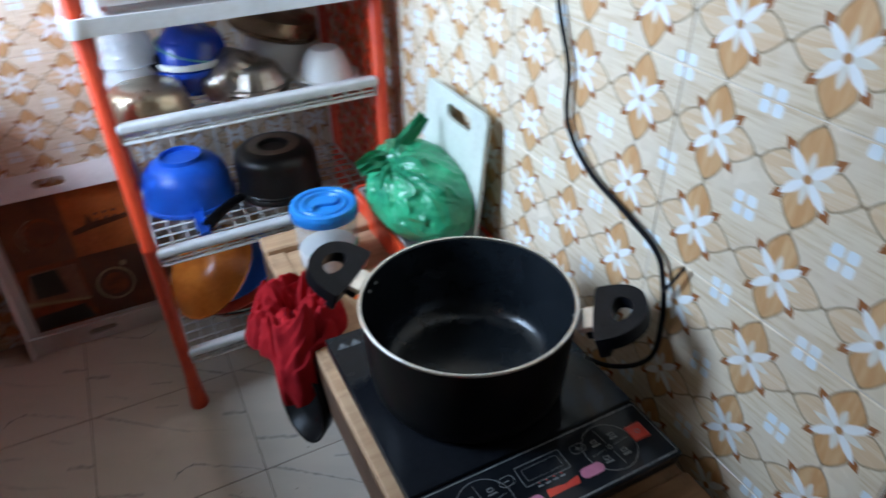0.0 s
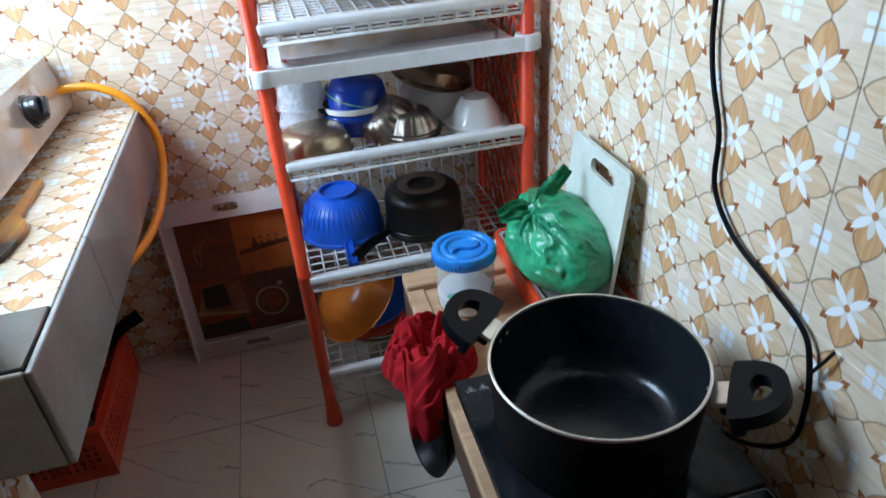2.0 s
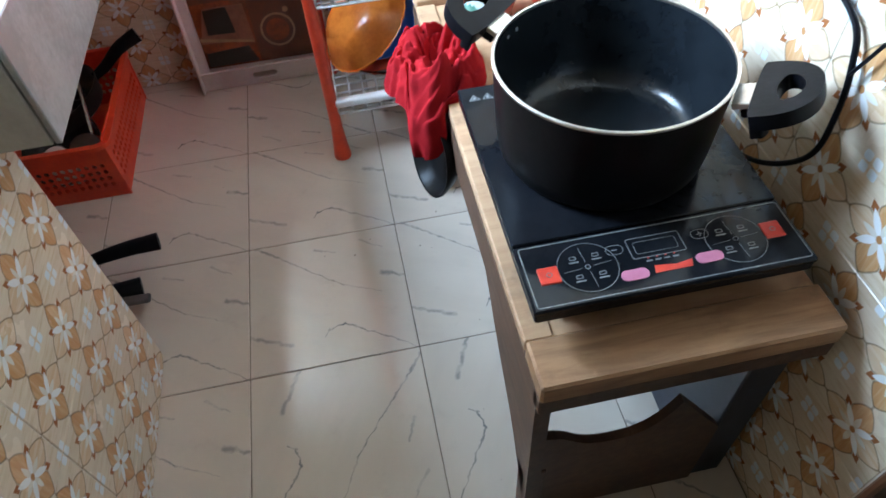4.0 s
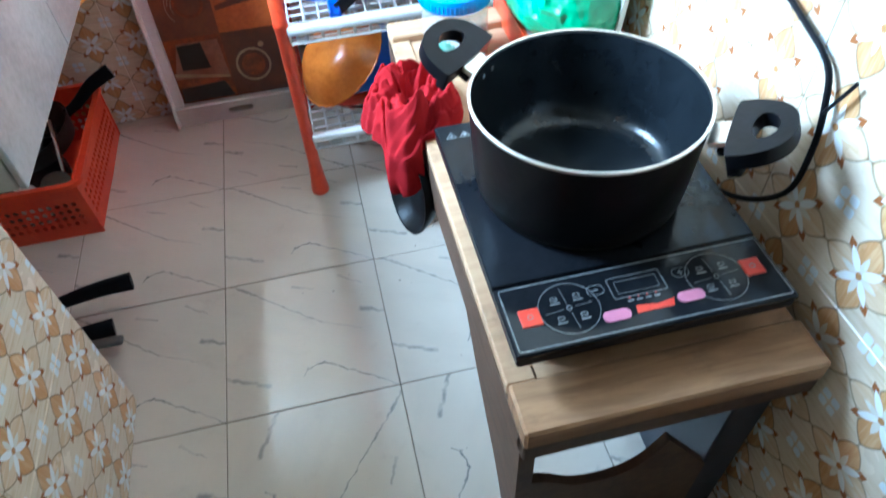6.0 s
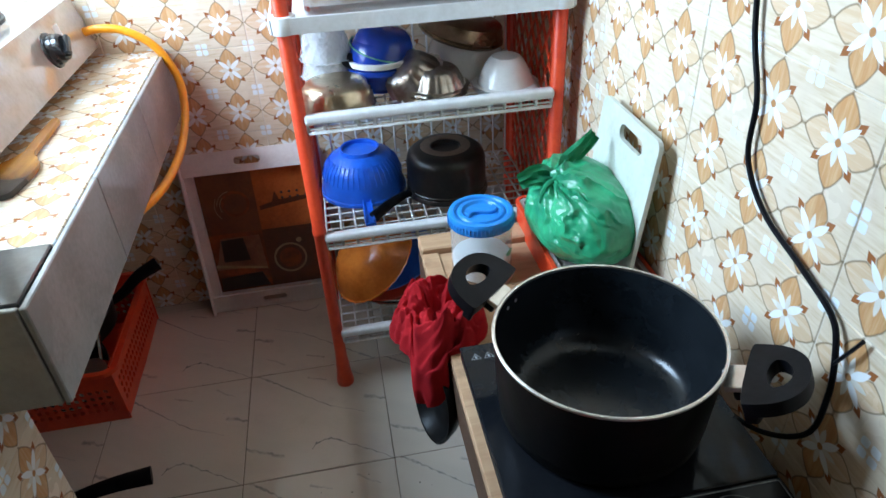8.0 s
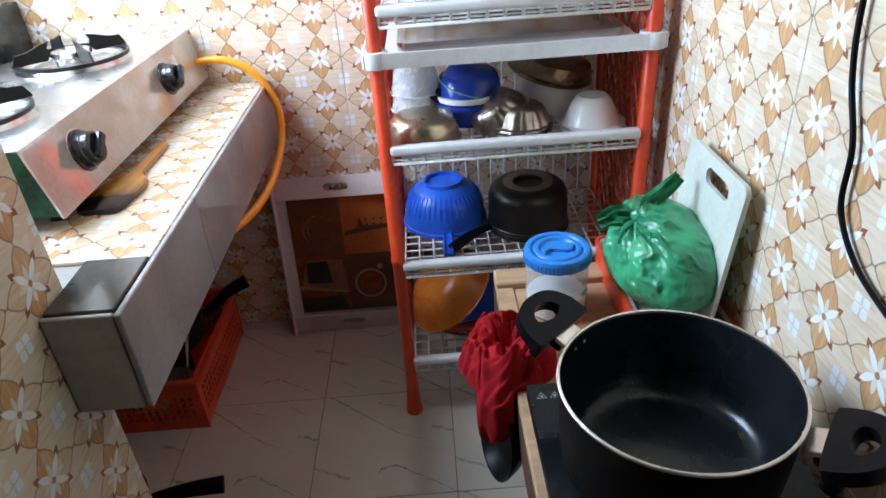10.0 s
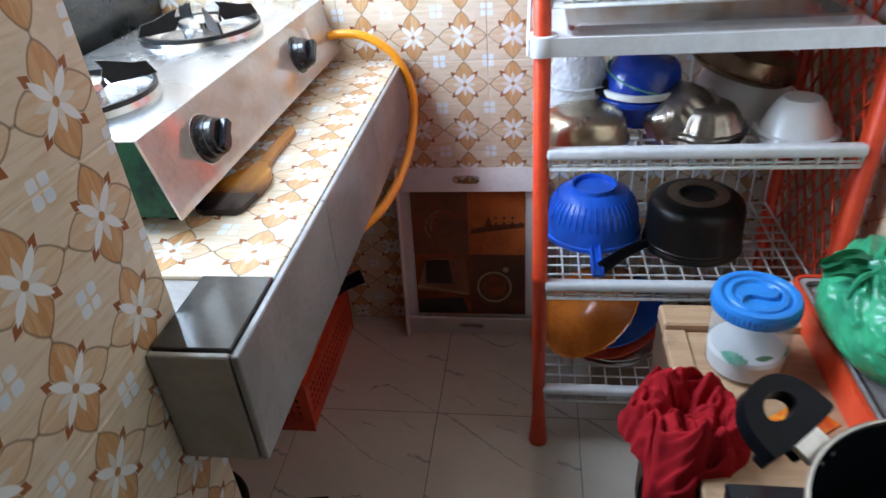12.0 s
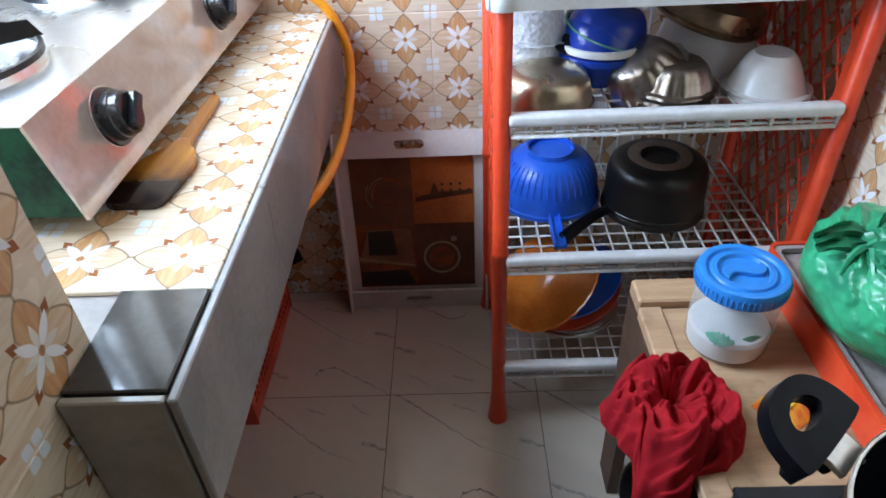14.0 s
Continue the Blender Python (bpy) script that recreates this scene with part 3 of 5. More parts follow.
for z in SHELVES:
    bm = box(SX0 - 0.004, SX1 + 0.004, -0.014, 0.006, z - 0.019, z, 0.006, segs=3)
    bar = part("shelf_bar", bm, WHITE_PLASTIC, rack, "white plastic shelf front", smooth=True)
    for k in range(16):
        x = SX0 + (SX1 - SX0) * k / 15
        piece("wire", wire_y, bar, Matrix.Translation((x, 0, z - 0.026)))
        piece("wire", wire_front, bar, Matrix.Translation((x, -0.004, z)))
        piece("wire", wire_back, bar, Matrix.Translation((x, D - 0.008, z)))
    for k in range(12):
        piece("wire", wire_x, bar, Matrix.Translation((0, -0.004 + (D - 0.006) * k / 11, z - 0.028)))
    piece("wire", wire_low, bar, Matrix.Translation((0, -0.006, z - 0.035)))
    piece("wire", wire_x, bar, Matrix.Translation((0, D - 0.008, z + 0.118)))
    part("shelf_back", box(SX0, SX1, D - 0.006, D - 0.003, z + 0.085, z + 0.12, 0.001), WHITE_PLASTIC, rack)

# white plastic tray shelf under the plates
zb = 0.806
bm = bmesh.new()
for k in range(24):
    t0, t1 = k / 24, (k + 1) / 24
    yb = lambda t: -0.022 + 0.014 * math.sin(math.pi * t) ** 0.7 if 0 < t < 1 else -0.022
    x0, x1 = -0.004 + (W + 0.008) * t0, -0.004 + (W + 0.008) * t1
    dz0, dz1 = -0.004 * math.sin(math.pi * t0), -0.004 * math.sin(math.pi * t1)
    vs = [bm.verts.new(p) for p in ((x0, yb(t0), zb - 0.013 + dz0), (x1, yb(t1), zb - 0.013 + dz1), (x1, yb(t1), zb + 0.013 + dz1), (x0, yb(t0), zb + 0.013 + dz0),
                                    (x0, yb(t0) + 0.006, zb - 0.013 + dz0), (x1, yb(t1) + 0.006, zb - 0.013 + dz1), (x1, yb(t1) + 0.006, zb + 0.013 + dz1), (x0, yb(t0) + 0.006, zb + 0.013 + dz0))]
    for f in ((0, 1, 2, 3), (4, 5, 6, 7), (3, 2, 6, 7), (0, 1, 5, 4)):
        bm.faces.new([vs[i] for i in f])
bmesh.ops.remove_doubles(bm, verts=bm.verts, dist=1e-5)
part("front_band", bm, WHITE_PLASTIC, rack, "bowed white plastic band")
for px in (-0.022, W + 0.016):
    part("side_band", box(px, px + 0.006, -0.015, D + 0.01, zb - 0.013, zb + 0.013, 0.002), WHITE_PLASTIC, rack)
for px in (0, W):
    for py in (0, D):
        part("collar", lathe([(0.0135, zb - 0.014), (0.0215, zb - 0.014), (0.0225, zb - 0.011), (0.0225, zb + 0.011), (0.0215, zb + 0.014), (0.0135, zb + 0.014)], 24, m=Matrix.Translation((px, py, 0))), WHITE_PLASTIC, rack, smooth=True)
part("tray_shelf", box(0.014, W - 0.014, 0.012, D - 0.01, zb - 0.006, zb, 0.002), WHITE_PLASTIC, rack, "white plastic shelf plate")


# ---- crockery ----
def bowl_profile(r, h, base, t=0.003, bulge=0.55, lip=0.004):
    """An open bowl standing on its base."""
    out = [(0.0, 0.0), (base, 0.0)]
    for k in range(1, 9):
        f = k / 8
        out.append((base + (r - base) * f ** bulge, h * f))
    out += [(r + lip, h + 0.001), (r + lip - t * 0.5, h + t * 0.6), (r - t, h)]
    for k in range(7, -1, -1):
        f = k / 8
        out.append((max(base + (r - base) * f ** bulge - t, 0.004), max(h * f, t)))
    out.append((0.0, t))
    return out


def flip(h):
    return Matrix.Translation((0, 0, h)) @ pose(0, 0, 0, 180, 0, 0)


def upturned_bowl(name, label, x, y, z, r, h, base, material, bulge=0.55, tilt=(0, 0), wave=None, lip=0.004, group=""):
    ob = tagged(part(name, lathe(bowl_profile(r, h, base, bulge=bulge, lip=lip), 112 if wave else 44, m=flip(h), wave=wave), material, smooth=True), label, "bowl", group)
    ob.matrix_world = pose(x, y, z, tilt[0], tilt[1], 0)
    return ob


F2, F3, F4, F1 = 0.403 - 0.024, 0.650 - 0.024, 0.893 - 0.024, 0.157 - 0.024
# second shelf: colander and dark pot, both upside down
col = thing("colander", "blue plastic colander upside down on the wire shelf", "colander", (-0.411, -0.180, F2))
SQUAT = Matrix.Diagonal((1, 1, 0.74, 1))
part("bowl", lathe([(0.0385, 0.124), (0.039, 0.135), (0.0425, 0.136), (0.044, 0.124), (0.064, 0.112), (0.079, 0.09), (0.087, 0.06), (0.090, 0.03), (0.092, 0.012), (0.095, 0.010), (0.095, 0.0), (0.091, 0.0), (0.086, 0.03), (0.082, 0.07), (0.06, 0.107), (0.0, 0.122), (0.0385, 0.124)], 48, m=SQUAT), BLUE_PLASTIC, col, smooth=True)
for k in range(44):
    a = 2 * math.pi * k / 44
    bm = tube([(0.0665 * math.cos(a), 0.0665 * math.sin(a), 0.1105), (0.0805 * math.cos(a), 0.0805 * math.sin(a), 0.087), (0.0885 * math.cos(a), 0.0885 * math.sin(a), 0.056)], 0.0014, 4)
    part("rib", moved(bm, SQUAT), BLUE_PLASTIC, col)
bm = prism([(-0.009, -0.086), (0.009, -0.086), (0.012, -0.14), (0.011, -0.178), (-0.011, -0.178), (-0.012, -0.14)], 0.004, 0.012, bevel=0.002)
for s in (-0.008, 0.008):
    box(s - 0.0015, s + 0.0015, -0.176, -0.086, 0.01, 0.017, 0.0005, bm)
part("handle", bm, BLUE_PLASTIC, col)
part("handle", box(-0.02, 0.02, 0.09, 0.112, 0.002, 0.01, 0.003), BLUE_PLASTIC, col)

dpot = thing("sauce_pot", "sooty black pot with a handle upside down on the wire shelf", "pot", (-0.229, -0.226, F2))
LOW = Matrix.Diagonal((0.935, 0.935, 0.82, 1))
part("body", lathe([(0.0, 0.112), (0.032, 0.112), (0.034, 0.121), (0.060, 0.122), (0.075, 0.119), (0.087, 0.108), (0.092, 0.09), (0.093, 0.02), (0.0945, 0.018), (0.0945, 0.013), (0.093, 0.011), (0.097, 0.004), (0.097, 0.0), (0.088, 0.0), (0.086, 0.1), (0.0, 0.105)], 48, m=LOW), BLACK_IRON, dpot, smooth=True)
part("base_ring", lathe([(0.036, 0.1225), (0.058, 0.1235), (0.058, 0.1245), (0.036, 0.1242), (0.036, 0.1225)], 40, m=LOW), POT_RING, dpot, "brown worn base ring", smooth=True)
part("handle", tube(glide([(-0.088, -0.04, 0.02), (-0.115, -0.062, 0.022), (-0.145, -0.085, 0.018), (-0.175, -0.112, 0.012)], 4), lambda t: 0.008 + 0.004 * t, 10, flat=0.6), BLACK_PLASTIC, dpot)

# third shelf: bowls
sb = thing("steel_saucepan", "small brassy steel saucepan upside down", "saucepan", (-0.443, -0.300, F3))
part("body", lathe([(0.0, 0.070), (0.042, 0.070), (0.056, 0.064), (0.064, 0.05), (0.068, 0.02), (0.070, 0.004), (0.073, 0.002), (0.073, 0.0), (0.067, 0.0), (0.062, 0.04), (0.05, 0.062), (0.0, 0.067)], 44, m=Matrix.Diagonal((1, 1, 0.70, 1))), BRASSY, sb, smooth=True)
part("handle", prism([(0.03 * math.cos(a), 0.016 * math.sin(a)) for a in [2 * math.pi * k / 18 for k in range(18)]], -0.004, 0.004, m=pose(0.042, 0.048, 0.062, 50, 15, -20), bevel=0.002), BLACK_PLASTIC, sb, "black plastic handle")
gl = thing("glass_bowl", "stack of clear cut-glass bowls", "bowl", (-0.452, -0.215, F3))
facet = lambda a, r, z: 1.0 + 0.045 * math.cos(16 * a) * math.cos(z * 300)
for k in range(3):
    part("bowl", lathe(bowl_profile(0.052 - 0.001 * k, 0.06, 0.03), 72, m=Matrix.Translation((0, 0, 0.034 * k)) @ flip(0.06), wave=facet), GLASS, gl, smooth=True)
for k in range(2):
    ob = tagged(part("enamel_bowl", lathe(bowl_profile(0.064, 0.044, 0.046, bulge=0.5, lip=0.003), 44), ENAMEL_BLUE, smooth=True), "blue enamel bowl with a white rim in a stack", "bowl", "stacked bowls")
    ob.matrix_world = pose(-0.350, -0.225, F3 + 0.014 * k, 0, 0, 0)
    part("rim", lathe([(0.0655, 0.0395), (0.0685, 0.0395), (0.0695, 0.0455), (0.0685, 0.0495), (0.063, 0.0495), (0.0655, 0.0395)], 44), CHINA if k else ENAMEL_BLUE, ob, "white enamel rim" if k else "", smooth=True)
for k in range(2):
    ob = upturned_bowl("enamel_bowl", "blue enamel bowl with a green line, tilted on a stack", -0.350 + 0.008 * k, -0.225 + 0.004 * k, F3 + 0.062 + 0.011 * k, 0.062, 0.040, 0.036, ENAMEL_BLUE, bulge=0.45, tilt=(2 + 4 * k, 15 * k), group="stacked bowls")
    part("stripe", lathe([(0.0645, 0.0), (0.067, 0.0), (0.067, 0.0022), (0.0645, 0.0022), (0.0645, 0.0)], 40), GREEN_PRINT, ob, "thin green line")
flutes = lambda a, r, z: 1 + 0.045 * abs(math.sin(7 * a)) * min(1.0, r / 0.05)
for k in range(3):
    upturned_bowl("steel_bowl", "small fluted stainless steel bowl in a stack", -0.258 + 0.003 * k, -0.297, F3 + 0.009 * k, 0.054, 0.034, 0.034, DULL_STEEL, bulge=0.6, wave=flutes, lip=0.008, group="steel bowls")
upturned_bowl("steel_bowl", "fluted stainless steel bowl leaning on a stack", -0.290, -0.275, F3 + 0.020, 0.058, 0.046, 0.034, DULL_STEEL, bulge=0.5, tilt=(10, -38), wave=flutes, lip=0.007, group="steel bowls")
for k in range(2):
    upturned_bowl("china_bowl", "white china bowl upside down", -0.116, -0.300, F3 + 0.010 * k, 0.055, 0.050, 0.027, CHINA, bulge=0.7, lip=0.009, group="china bowls")
upturned_bowl("storage_bowl", "large white bowl upside down on the wire shelf", -0.168, -0.165, F3, 0.085, 0.066, 0.06, CHINA, bulge=0.5)
pan = thing("brown_pan", "burnt brown round pan tilted on a white bowl", "pan", (-0.180, -0.185, F3 + 0.072), rx=4, ry=14)
part("body", lathe([(0.0, 0.0), (0.082, 0.0), (0.086, 0.004), (0.088, 0.006), (0.084, 0.009), (0.087, 0.012), (0.083, 0.016), (0.078, 0.036), (0.06, 0.042), (0.0, 0.043)], 44), BROWN_PAN, pan, smooth=True)

# top shelf: plates standing on edge, cups
PLATE = [(0.0, 0.0), (0.06, 0.0), (0.085, 0.008), (0.112, 0.018), (0.112, 0.021), (0.085, 0.011), (0.06, 0.003), (0.0, 0.003)]
plate_mats = (CHINA, PLATE_CREAM, STEEL, PLATE_CREAM, BROWN_PAN, RED_PLASTIC, BLACK_PLASTIC, BLACK_PLASTIC, STEEL, PLATE_CREAM, PLATE_CREAM)
plate_words = ("white china", "cream ceramic", "steel", "cream ceramic", "brown metal", "red plastic", "black plastic", "black plastic", "steel", "cream ceramic", "cream ceramic")
for k, mat in enumerate(plate_mats):
    ob = tagged(part("dinner_plate", lathe(PLATE, 40), mat, smooth=True), plate_words[k] + " dinner plate standing on edge in a row", "plate", "plates on the rack")
    ob.matrix_world = pose(-0.492 + 0.021 * k, -0.20, F4 + 0.110, 0, 47 - 0.5 * k, 0)


def cup(x, y, z, lean, mat, word):
    c = thing("tea_cup", word, "cup", (x, y, z), rx=lean[0], ry=lean[1], rz=lean[2], group="cups on the rack")
    part("body", lathe([(0.0, 0.0), (0.024, 0.0), (0.027, 0.006), (0.036, 0.03), (0.041, 0.066), (0.0395, 0.067), (0.034, 0.03), (0.022, 0.005), (0.0, 0.004)], 36), mat, c, smooth=True)
    part("handle", tube(glide([(0.038, 0, 0.052), (0.058, 0, 0.05), (0.06, 0, 0.03), (0.036, 0, 0.022)], 5), 0.0042, 8), mat, c, smooth=True)
    return c


cup(-0.216, -0.285, F4 + 0.043, (84, 0, 8), CHINA, "white china cup lying with its mouth forward")
cup(-0.085, -0.245, F4 + 0.04, (100, 0, 150), CHINA, "white china cup lying on its side")
upturned_bowl("enamel_bowl", "blue enamel bowl upside down among cups", -0.135, -0.185, F4, 0.06, 0.085, 0.035, ENAMEL_BLUE)
upturned_bowl("steel_bowl", "stainless steel bowl behind the cups", -0.2, -0.16, F4, 0.06, 0.075, 0.035, STEEL)
# flat steel tray on the band shelf
flat = thing("steel_tray", "flat steel serving tray on the band shelf", "tray", (-0.278, -0.225, zb))
part("rim", ring_plate(round_rect(0.40, 0.26, 0.02), round_rect(0.37, 0.23, 0.015), 0.0, 0.014), STEEL, flat)
part("base", prism(round_rect(0.372, 0.232, 0.016), 0.0005, 0.003), STEEL, flat)

# bottom shelf: plates and a tilted orange bowl
ob = tagged(part("orange_bowl", lathe(bowl_profile(0.108, 0.055, 0.05, bulge=0.6), 60, m=flip(0.055), wave=lambda a, r, z: 1 + 0.008 * math.cos(30 * a)), ORANGE_PLASTIC, smooth=True), "translucent orange plastic bowl tilted on the bottom shelf", "bowl")
ob.matrix_world = pose(-0.414, -0.255, F1 + 0.100, 10, -36, 0)
for k, (mat, w, r) in enumerate(((STEEL, "steel plate", 0.105), (STEEL, "steel plate", 0.103), (RED_PLASTIC, "red plastic plate", 0.108), (BLUE_PLASTIC, "blue plastic plate", 0.106))):
    ob = tagged(part("flat_plate", lathe([(p * r / 0.112, q * 1.3) for p, q in PLATE], 40, m=flip(0.03)), mat, smooth=True), w + " stacked upside down on the bottom shelf", "plate", "plates on the bottom shelf")
    ob.matrix_world = pose(-0.365, -0.215, F1 + (0.004 + 0.010 * k if k < 2 else -0.012 + 0.026 * k), 6 * (k > 1), -17 * (k > 1), 0)

# ---- serving tray against the back wall ----
TW, TH = 0.316, 0.432
tray = thing("serving_tray", "white melamine tray with coffee picture panel leaning on the wall", "tray", (-0.835 + TW / 2, -0.052, 0.0), rx=90 - 7.5)
# in the tray's own plane: x across, y up, z towards the room
for y0, y1 in ((0.0, 0.053), (TH - 0.053, TH)):
    slot = round_rect(0.062, 0.019, 0.0094, 6, cy=(y0 + y1) / 2)
    edge = round_rect(TW, y1 - y0, 0.006, 6, cy=(y0 + y1) / 2)
    bm = ring_plate(edge, slot, 0.0, 0.006)
    moved(bm, Matrix.Translation((0, (y0 + y1) / 2, 0.012)) @ pose(0, 0, 0, 14 if y0 == 0 else -14, 0, 0) @ Matrix.Translation((0, -(y0 + y1) / 2, 0)))
    part("end_wall", bm, TRAY_WHITE, tray)
for s in (-1, 1):
    bm = prism([(s * (TW / 2), 0.03), (s * (TW / 2 - 0.024), 0.05), (s * (TW / 2 - 0.024), TH - 0.05), (s * TW / 2, TH - 0.03)], 0.004, 0.012)
    box(s * TW / 2 - 0.003, s * TW / 2 + 0.003, 0.0, TH, 0.004, 0.034, 0.002, bm)
    part("side_wall", bm, TRAY_WHITE, tray)
part("base", box(-TW / 2 + 0.004, TW / 2 - 0.004, 0.046, TH - 0.046, -0.002, 0.003), TRAY_WHITE, tray)


def picture_mat(name, c1, c2, scale):
    return worn(name, tuple(1.5 * c for c in c1), tuple(1.5 * c for c in c2), 0.14, scale=scale, spread=0.06, bump=0.02)


quarters = (((-1, 0), picture_mat("picture_rust", (0.23, 0.05, 0.014), (0.06, 0.016, 0.007), 7)), ((0, 0), picture_mat("picture_dark", (0.055, 0.018, 0.010), (0.10, 0.03, 0.013), 9)),
            ((-1, 1), picture_mat("picture_brown", (0.09, 0.030, 0.015), (0.15, 0.045, 0.018), 8)), ((0, 1), picture_mat("picture_orange", (0.36, 0.095, 0.022), (0.20, 0.045, 0.012), 6)))
pw, ph, pb = (TW - 0.052) / 2, (TH - 0.108) / 2, 0.054
for (i, j), mat in quarters:
    part("picture", box(i * pw, (i + 1) * pw, pb + j * ph, pb + (j + 1) * ph, 0.0032, 0.0045), mat, tray, "glossy brown coffee picture panel")
CUP_LINE = worn("picture_cream", (0.42, 0.27, 0.14), (0.30, 0.18, 0.09), 0.3, scale=40)
DARK_PRINT = worn("picture_black", (0.012, 0.008, 0.006), (0.022, 0.012, 0.008), 0.3)
PALE_PRINT = worn("picture_tan", (0.30, 0.12, 0.06), (0.18, 0.06, 0.03), 0.3, scale=20)
circ = lambda r, cx, cy, n=32: [(cx + r * math.cos(2 * math.pi * k / n), cy + r * math.sin(2 * math.pi * k / n)) for k in range(n)]
part("cup_picture", ring_plate(circ(0.042, 0.058, pb + 0.075), circ(0.037, 0.058, pb + 0.075), 0.0047, 0.0052), CUP_LINE, tray)
part("cup_picture", prism(circ(0.028, 0.058, pb + 0.075), 0.0047, 0.0051), quarters[0][1], tray)
part("cup_picture", prism(circ(0.007, 0.086, pb + 0.122, 16), 0.0047, 0.0051), CUP_LINE, tray)
part("cup_picture", ring_plate(circ(0.034, -0.05, pb + 0.24), circ(0.027, -0.05, pb + 0.24), 0.0047, 0.0051), quarters[0][1], tray)
part("cup_picture", prism([(-0.13, pb + 0.065), (-0.105, pb + 0.15), (-0.01, pb + 0.15), (-0.004, pb + 0.058)], 0.0047, 0.0050), PALE_PRINT, tray)
part("cup_picture", prism([(-0.108, pb + 0.085), (-0.105, pb + 0.145), (-0.05, pb + 0.148), (-0.042, pb + 0.083)], 0.0051, 0.0054), DARK_PRINT, tray)
part("cup_picture", prism([(-0.13, pb + 0.072), (-0.004, pb + 0.052), (-0.004, pb + 0.058), (-0.13, pb + 0.080)], 0.0052, 0.0055), CUP_LINE, tray)
part("cup_picture", prism([(-0.128, pb + 0.004), (-0.126, pb + 0.040), (-0.02, pb + 0.046), (-0.004, pb + 0.004)], 0.0047, 0.0050), DARK_PRINT, tray)
part("cup_picture", prism([(0.006, pb + 0.215), (0.05, pb + 0.222), (0.13, pb + 0.232), (0.13, pb + 0.242), (0.056, pb + 0.238), (0.048, pb + 0.262), (0.038, pb + 0.234), (0.006, pb + 0.226)], 0.0047, 0.0051), quarters[1][1], tray)
for a0, r0 in ((100, 0.040), (130, 0.033), (150, 0.046)):
    arc = [Vector((-0.055 + r0 * math.cos(radians(a0 + 9 * k)), pb + 0.235 + r0 * math.sin(radians(a0 + 9 * k)), 0.0048)) for k in range(9)]
    part("cup_picture", tube(arc, 0.0008, 4), CUP_LINE, tray)
for k in range(7):
    part("bean_picture", prism(circ(0.0035, 0.065 + 0.019 * (k % 4), pb + 0.242 + 0.014 * (k // 4), 10), 0.0052, 0.0055), DARK_PRINT, tray)

# ---- wooden bench ----
BZ = 0.428
bench = thing("wooden_bench", "worn wooden bench with brown sides and pale bare top", "bench", (-0.335, -1.275, 0.0))
BW, BD = 0.318, 0.770
part("top_board", box(0.0, BW, 0.06, BD - 0.05, BZ - 0.018, BZ, 0.002), BENCH_TOP, bench)
part("batten", box(0.0, BW, 0.0, 0.058, BZ - 0.022, BZ + 0.008, 0.003), BENCH_FRONT, bench, "scuffed front batten")
part("batten", box(0.0, 0.235, BD - 0.048, BD, BZ - 0.014, BZ + 0.012, 0.003), BENCH_TOP, bench, "pale rear batten")
part("edge_strip", box(0.0, 0.03, 0.06, BD - 0.05, BZ + 0.0005, BZ + 0.003, 0.001), BENCH_TOP, bench)
cut = glide([(0.012, 0.065, 0), (0.083, 0.179, 0), (0.130, 0.226, 0), (0.183, 0.277, 0), (0.224, 0.322, 0), (0.27, 0.335, 0), (0.62, 0.335, 0), (0.67, 0.30, 0), (0.70, 0.2, 0), (0.71, 0.0, 0)], 3)
outline = [(0.012, BZ - 0.0225)] + [(p.x, p.y) for p in cut] + [(BD, 0.0), (BD, BZ - 0.0225)]
part("side_board", prism(outline, 0.0, 0.018, m=Matrix(((0, 0, 1, 0), (1, 0, 0, 0), (0, 1, 0, 0), (0, 0, 0, 1)))), BENCH_SIDE, bench, "brown side board with a curved lower edge")
part("front_leg", box(0.0, 0.03, 0.0225, 0.05, 0.0, 0.16, 0.002), BENCH_SIDE, bench)
part("side_board", box(BW - 0.053, BW - 0.004, 0.03, BD, 0.0, BZ - 0.0225, 0.002), NAVY, bench, "dark navy side board")
part("front_rail", box(0.0, BW, 0.002, 0.022, BZ - 0.05, BZ - 0.0225, 0.002), BENCH_SIDE, bench)
curve = glide([(0.018, 0.255, 0), (0.045, 0.245, 0), (0.075, 0.219, 0), (0.106, 0.209, 0), (0.14, 0.212, 0), (0.165, 0.228, 0), (0.182, 0.255, 0), (0.192, 0.279, 0)], 3)
arch = [(0.018, 0.0)] + [(p.x, p.y) for p in curve] + [(0.24, 0.21), (0.264, 0.175), (0.264, 0.0)]
part("arched_board", prism(arch, 0.0, 0.012, m=pose(0, 0.038, 0, 90, 0, 0)), BENCH_SIDE, bench, "brown front board with a hollow curved top")

# ---- induction cooker ----
cook = thing("induction_cooker", "black glass induction cooker with red and pink buttons", "cooker", (-0.331, -1.226, BZ))
CW, CD, CH = 0.286, 0.352, 0.067
part("body", box(0.022, CW - 0.022, 0.040, CD - 0.02, 0.008, CH - 0.018, 0.005), BLACK_PLASTIC, cook)
part("shell", box(0.001, CW - 0.001, 0.001, CD - 0.001, CH - 0.020, CH - 0.0062, 0.002), BLACK_PLASTIC, cook)
part("glass_top", box(0.0, CW, 0.084, CD, CH - 0.006, CH, 0.0015), CERAMIC_GLASS, cook, "shiny black glass plate")
panel = part("control_panel", box(0.0, CW, 0.0, 0.083, CH - 0.008, CH - 0.0005, 0.002), CERAMIC_GLASS, cook, "black control panel with white print")
